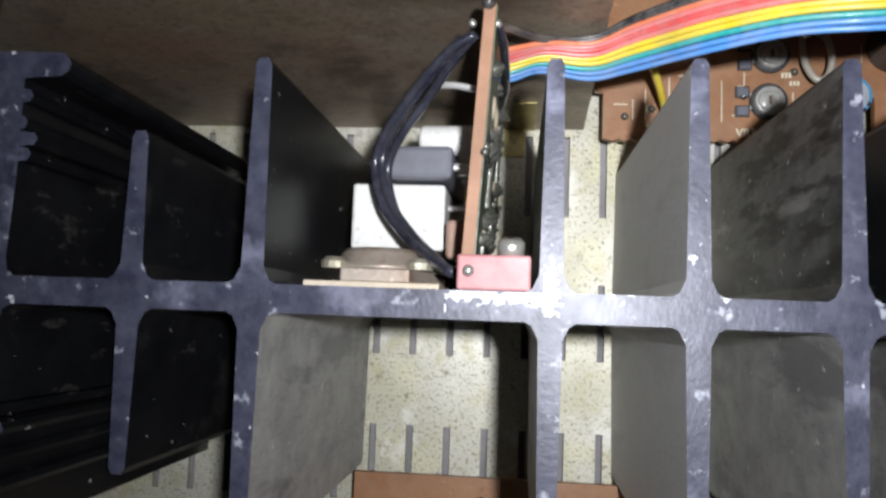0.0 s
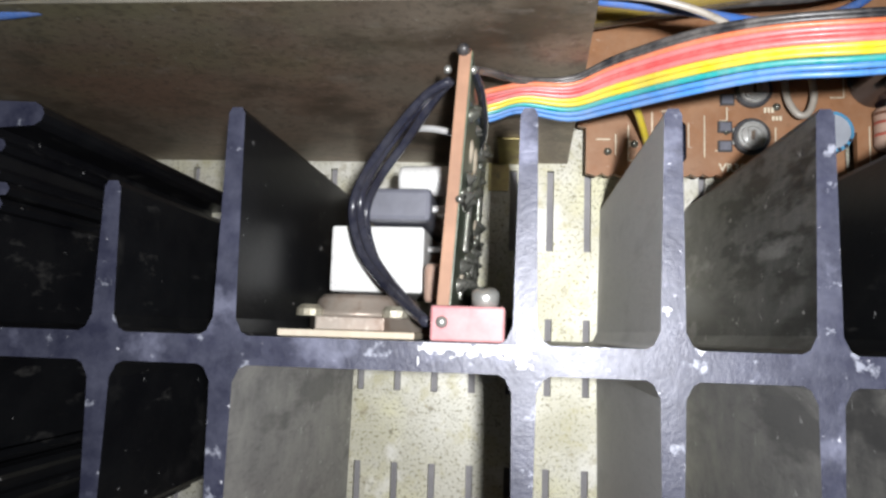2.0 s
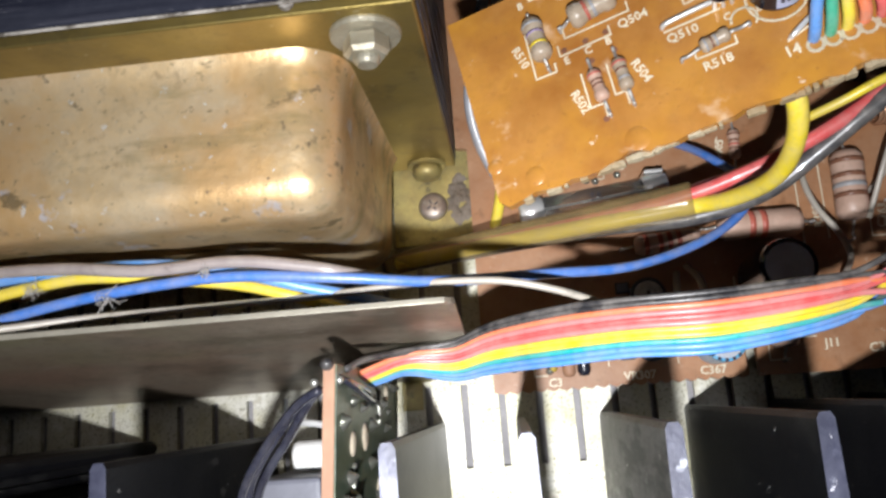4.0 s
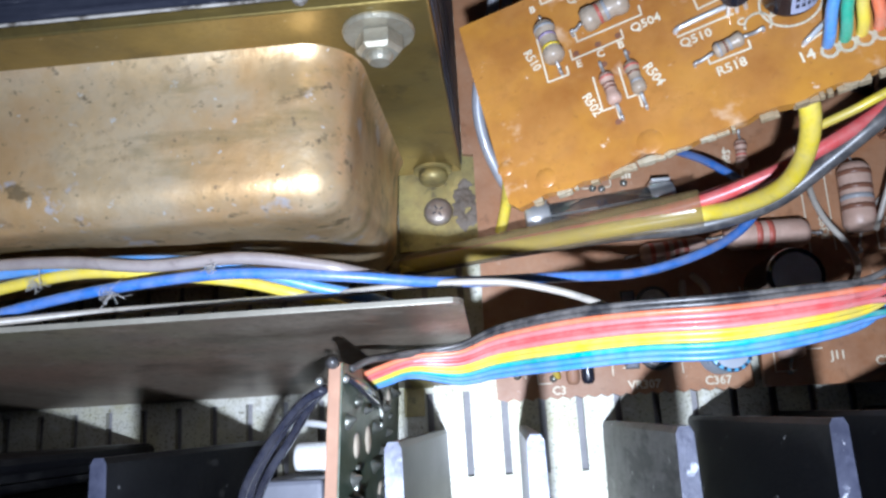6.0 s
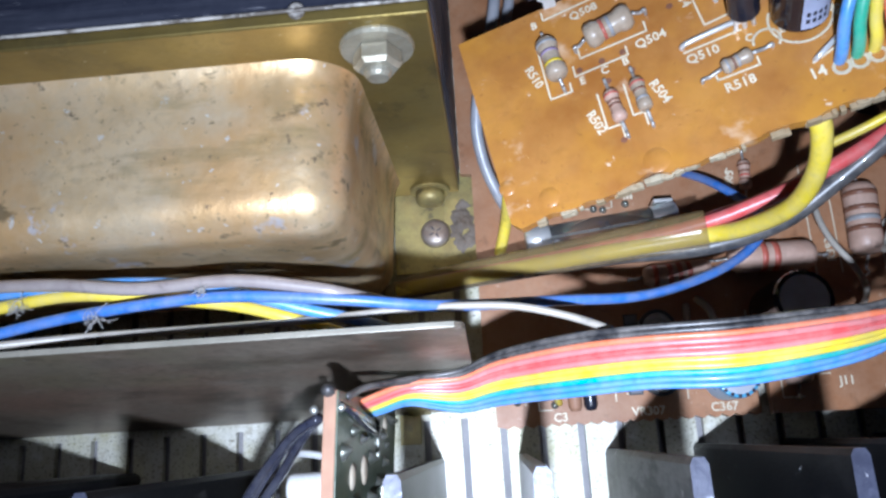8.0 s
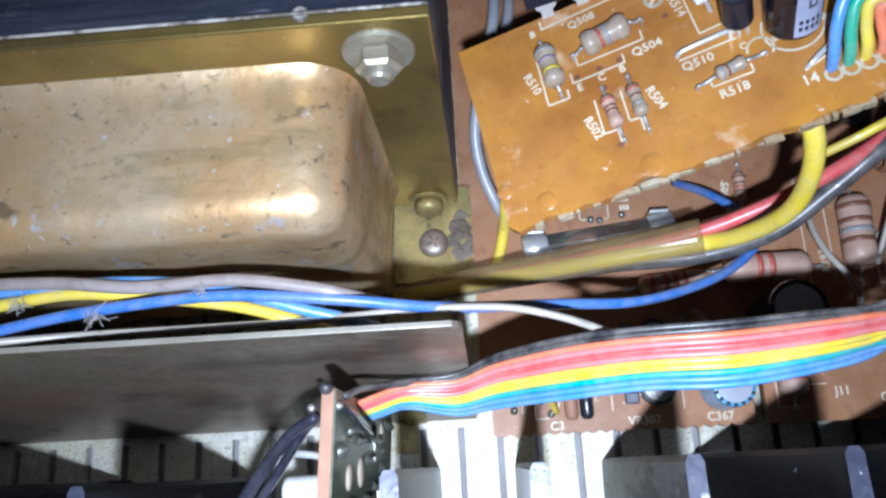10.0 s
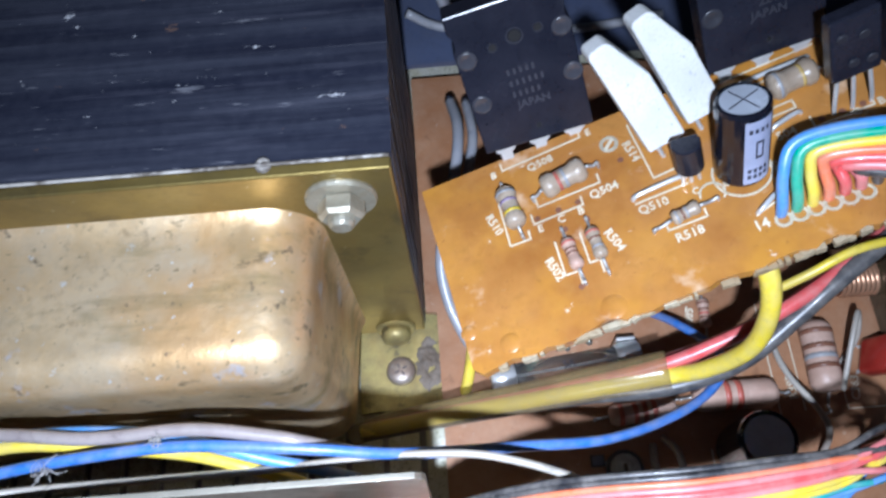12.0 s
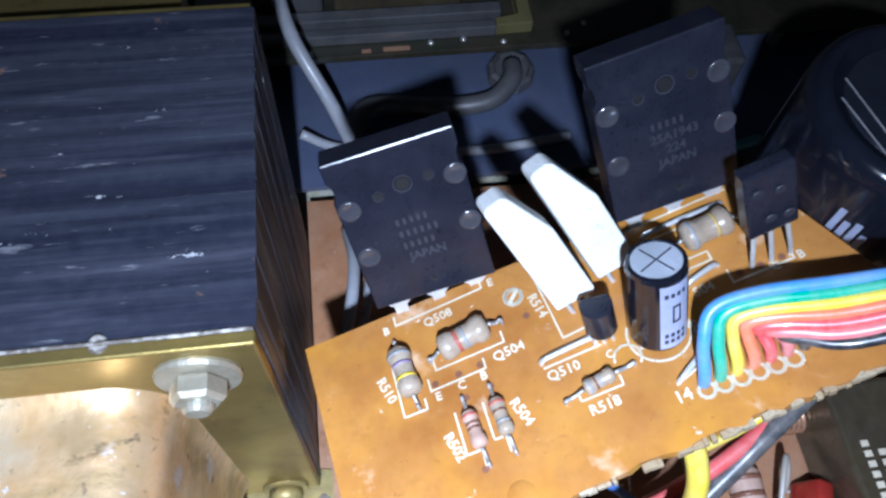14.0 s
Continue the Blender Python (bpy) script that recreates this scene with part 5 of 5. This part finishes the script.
wire([(-22, 85.0, 35.5), (-10, 86.6, 36.3), (-1.2, 87.9, 37.0), (10.3, 88.4, 37.2), (18.8, 88.0, 37), (24.4, 86.9, 36.2), (30.4, 85.2, 35), (34.7, 84.2, 33.4), (38, 83.6, 28)], "blue", 0.58, "pale blue wire lying between transformer and plate")
wire([(-22, 81.0, 38.2), (-8, 81.9, 38.6), (-0.9, 83.5, 38.2), (7.6, 85.1, 38), (16.0, 86.0, 38), (24.4, 86.3, 37.8), (34.7, 85.4, 37), (43.2, 84.7, 34.5), (54.2, 85.2, 30), (63.7, 86.0, 25), (72.4, 88.9, 20), (77.4, 91.9, 17.8), (79.2, 94.6, 17.4), (79.0, 97.5, 15), (76.0, 102.0, 11), (73.5, 105.5, 6)], "royal", 0.54, "long blue wire running to the brown board")
wire([(-22, 83.6, 36), (-10, 84.8, 36.3), (-1.1, 86.3, 37.0), (5, 87.2, 37.2), (10.3, 87.6, 36.8), (17.7, 86.9, 35.6), (24, 86.0, 34.6), (29.5, 84.4, 34), (34.0, 82.9, 31)], "yellow", 0.6, "yellow wire lying between transformer and plate")
wire([(-22, 85.6, 36.8), (-10, 87.2, 37.0), (-1.3, 88.7, 37.4), (8, 88.4, 38.3), (16.0, 87.5, 38.2), (24.4, 87.7, 38.0), (31, 86.8, 37.4), (34.8, 86.0, 36.4), (40, 85.2, 31)], "taupe", 0.6, "dusty taupe wire lying across the blue wires")
wire([(-22, 82.0, 39.8), (-10, 82.0, 41.4), (-0.8, 82.5, 41.4), (4.5, 83.1, 39.2), (10.6, 83.8, 36.4), (22.2, 84.1, 34.8), (31.5, 84.25, 34.5), (40.8, 84.6, 34.7), (48.5, 84.2, 35.4), (53, 83.2, 35.6), (57.0, 81.9, 34.8), (61, 80.4, 32.0), (65, 79.5, 27.0)], "white", 0.36, "dirty white wire along the metal plate")
wire([(50.3, 136, 14), (51.0, 129, 18), (50.3, 122.4, 19), (48.4, 116.0, 17), (47.4, 111.0, 14), (48.0, 106.6, 12), (49.4, 103.0, 10.5), (50.6, 101, 9)], "grey", 0.75, "grey wire running past the orange board")
wire([(52.6, 137, 12), (53.0, 129, 15), (51.6, 122, 15.5), (50, 116, 13), (49.5, 110, 10)], "grey", 0.7, "second grey wire beside the transformer")
wire([(51.2, 105, 15), (50.7, 102.0, 13), (50.3, 99.6, 9), (49.6, 97.2, 7), (49.2, 96.2, 5.6)], "yellow", 0.75, "short yellow wire soldered into the brown board")
wire([(90.2, 104, 7), (88.4, 98.0, 10), (88.6, 93.5, 12), (90.4, 89.6, 13), (91.6, 86.6, 12), (92, 84, 6)], "white", 0.38, "thin white wire arching over the brown board")
wire([(50.8, 81, 17), (52.5, 79.6, 14), (54.3, 77.6, 9), (55.2, 76.4, 5.6)], "yellow", 0.45, "short yellow wire under the ribbon cable")
wire([(96, 92, 9), (97.5, 98, 12), (99, 101, 12), (99.5, 98.5, 9), (98, 96, 6)], "white", 0.35, "thin white looped lead by the tan resistor")

wire([(-6.5, 85.4, 40.0), (-9.1, 82.6, 42.0), (-11.5, 77.3, 42.0), (-13.2, 71.2, 40.0), (-15.7, 66.1, 34.0), (-21.6, 63.1, 24.0)], "yellow", 0.5, "yellow wire looping beside the black heat sink")
wire([(-5.0, 85.6, 40.8), (-9.6, 84.4, 42.6), (-13.2, 80.0, 42.6), (-15.0, 73.5, 40.0), (-16.6, 67.0, 34.0), (-22.4, 63.6, 25.0)], "blue", 0.5, "blue wire looping beside the yellow one by the heat sink")

def lint_tuft(at, size, seed):
    """A loose clump of fine crossing fibres."""
    rng = random.Random(seed)
    t = thing("lint_tuft", at, "pale grey tuft of dust fibres caught on the wires", "dust", "dust tufts", "stuff")
    bm = bmesh.new()
    for k in range(14):
        a = Vector(at) + Vector([rng.gauss(0, 0.3) * size for _ in range(3)])
        way = Vector((rng.gauss(0, 1), rng.gauss(0, 0.7), rng.gauss(0, 0.4))).normalized() * size * rng.uniform(0.5, 1.3)
        bend = Vector([rng.gauss(0, 0.25) * size for _ in range(3)])
        tube([a - way, a + bend, a + way], 0.028, 5, 3, bm)
    part("fibres", bm, lint, t)


lint_tuft((12.4, 84.9, 38.8), 1.0, 5)
lint_tuft((5.0, 86.4, 38.4), 0.8, 8)
lint_tuft((22.0, 86.8, 38.6), 0.7, 9)

# ---- behind the boards ----
big = thing("electrolytic_capacitor", (100, 120, 6), "big black electrolytic capacitor can with printed stripe", "capacitor")
part("can", lathe([(0, 0), (10.2, 0), (10.4, 0.6), (10.4, 42.6), (10.1, 44.0), (9.2, 44.8), (8.4, 44.7), (8.0, 43.9), (0, 43.9)], (102.0, 121.0, 6), (0, 0, 1), 48), black_sleeve, big, smooth=True)
part("vent_disc", lathe([(0, 44.05), (7.2, 44.05), (7.4, 43.85), (0, 43.85)], (102.0, 121.0, 6), (0, 0, 1), 40), disc_grey, big, "grey top disc")
for k in range(4):
    a = radians(219 + 5 * k)
    part("printed_bar", box((-0.25, -0.3, -1.4), (0.25, 0.3, 1.8 - (k % 2) * 0.8), 0, Matrix.Translation((102.0 + 10.24 * math.cos(a), 121.0 + 10.24 * math.sin(a), 43.6 - 0.35 * k)) @ Matrix.Rotation(a, 4, "Z")), silver_print, big)
for a, b in (((95.8, 124.9), (97.6, 115.5)), ((94.6, 122.8), (96.0, 116.6))):
    part("score_line", stroke([a, b], 0.16, Matrix.Translation((0, 0, 50.08))), slot_grey, big)
setting("shelf", box((36.4, 146.3, 8.0), (150, 171, 9.0)), slate, "slate blue painted steel inner panel", "panel")
setting("back_rail", box((-60, 174.0, 0), (150, 176, 14.0)), olive, "olive lacquered steel rail at the back", "rail")
rear = thing("circuit_board", (70, 175, 14.1), "dark grimy rear circuit board with a steel frame on it", "circuit board")
part("panel", box((30, 164.6, 14.2), (140, 185.8, 15.3), 0.1), rear_green, rear)
part("solder_flake", box((57.8, 165.1, 15.31), (61.8, 165.9, 15.5), 0.08), copper, rear)
part("solder_flake", box((54.6, 165.0, 15.31), (56.0, 165.7, 15.5), 0.08), copper, rear)
for x_, y_ in ((47, 165.3), (65, 166.3), (76, 165.6), (86, 166.4), (89, 168.2), (70, 166.6)):
    part("solder_joint", lathe([(0.5, 0), (0.4, 0.3), (0, 0.5)], (x_, y_, 15.3), (0, 0, 1), 10), solder, rear, smooth=True)
for x_ in (34, 122, 136):
    part("spacer", rod((x_, 167.5, 8.9), (x_, 167.5, 14.25), 1.0), steel, rear)
frame_ = thing("steel_frame", (58, 175, 15.3), "grey steel frame with an olive corner on the rear board", "frame")
part("rail", box((32, 166.9, 15.32), (75.0, 168.5, 17.2), 0.2), grey_steel, frame_)
part("rail", box((32, 169.3, 15.32), (76.0, 171.4, 18.0), 0.2), grey_steel, frame_)
part("corner", prism([(75.0, 167.0), (80.6, 167.2), (80.6, 185), (78.8, 185), (78.8, 169.0), (75.0, 168.6)], 15.32, 17.4, bevel=0.15), olive, frame_, "olive lacquered corner")
coil = thing("coil_can", (44, 175.4, 15.3), "crumpled bright metal can on the rear board", "can")
part("can", box((39, 173.2, 15.32), (49.5, 179, 22), 0.8), grey_steel, coil)
part("cap", lathe([(0, 0), (3.0, 0), (2.7, 0.7), (0, 1.0)], (44.3, 176.0, 22.0), (0, 0, 1), 18), solder, coil, smooth=True)
cover = thing("smoky_cover", (61, 177, 15.3), "grey-green translucent plastic cover on the rear board", "cover")
part("cover", box((51.0, 173.0, 15.32), (70.5, 183, 21), 0.5), relay_case, cover)
gm = thing("grommet", (77, 165.5, 9), "dusty dark rubber grommet with a cable on the blue panel", "grommet")
part("collar", lathe([(0, 0), (3.7, 0), (3.9, 0.8), (3.6, 2.2), (2.9, 2.6), (2.6, 1.9), (0, 1.9)], (77.4, 164.2, 9), (0, -0.12, 1), 9), grey_steel, gm)
part("cable", tube([(77.4, 164, 12), (76.6, 160.5, 12.5), (73, 157.6, 11.5), (66, 157.4, 11), (58, 158.6, 11), (54, 157.0, 12), (52.5, 153, 12), (53, 149, 11.5)], 1.5, 12, 6), grey_steel, gm, "dusty grey cable", True)
wire([(43.5, 168, 26), (45.5, 160, 24), (49.5, 154, 18), (52, 151, 12), (54, 147, 10)], "grey", 1.0, "thick grey cable going behind the transistor")
wire([(45, 152, 14), (50, 151.4, 11), (60, 150.2, 10.2), (72, 149.6, 10.2), (84, 151, 10.2)], "grey", 0.7, "grey wire lying on the blue panel")
wire([(92, 140, 10.5), (97, 143, 11), (104, 145, 11), (112, 147, 11)], "teal", 0.8, "teal wire by the big capacitor")
wire([(92, 134, 9), (98, 138, 9), (106, 140, 9)], "teal", 0.8, "second teal wire by the big capacitor")
cl = thing("cable_clamp", (108, 160, 9), "dark plastic cable clamp on the blue panel", "clamp")
part("block", box((100, 158, 9), (112, 166, 16), 0.6), shell, cl)
part("strap", tube([(103, 158, 10), (102, 153, 12), (105, 149, 10), (108, 147, 9.8)], 1.2, 10, 5), can_metal, cl, smooth=True)
lowb = thing("circuit_board", (34, 18, 6), "brown circuit board edge below the heat sink", "circuit board")
part("panel", box((16.6, 4, 5), (51, 29.9, 6.1), 0.05), brown_board, lowb)
for x_, y_ in ((18, 6), (49.5, 6), (18, 28), (49.5, 28)):
    part("spacer", rod((x_, y_, 0), (x_, y_, 5), 1.0), steel, lowb)
for a, b in (((20, 26), (28, 25)), ((31, 27), (38, 26.5)), ((41, 25), (48, 26))):
    resistor(a, b, 4.6, 1.0, tan_resistor, ("brown", "red", "brown", "gold", None), "tan resistor on the lower brown board", m=flat(0, 0, 6.1))
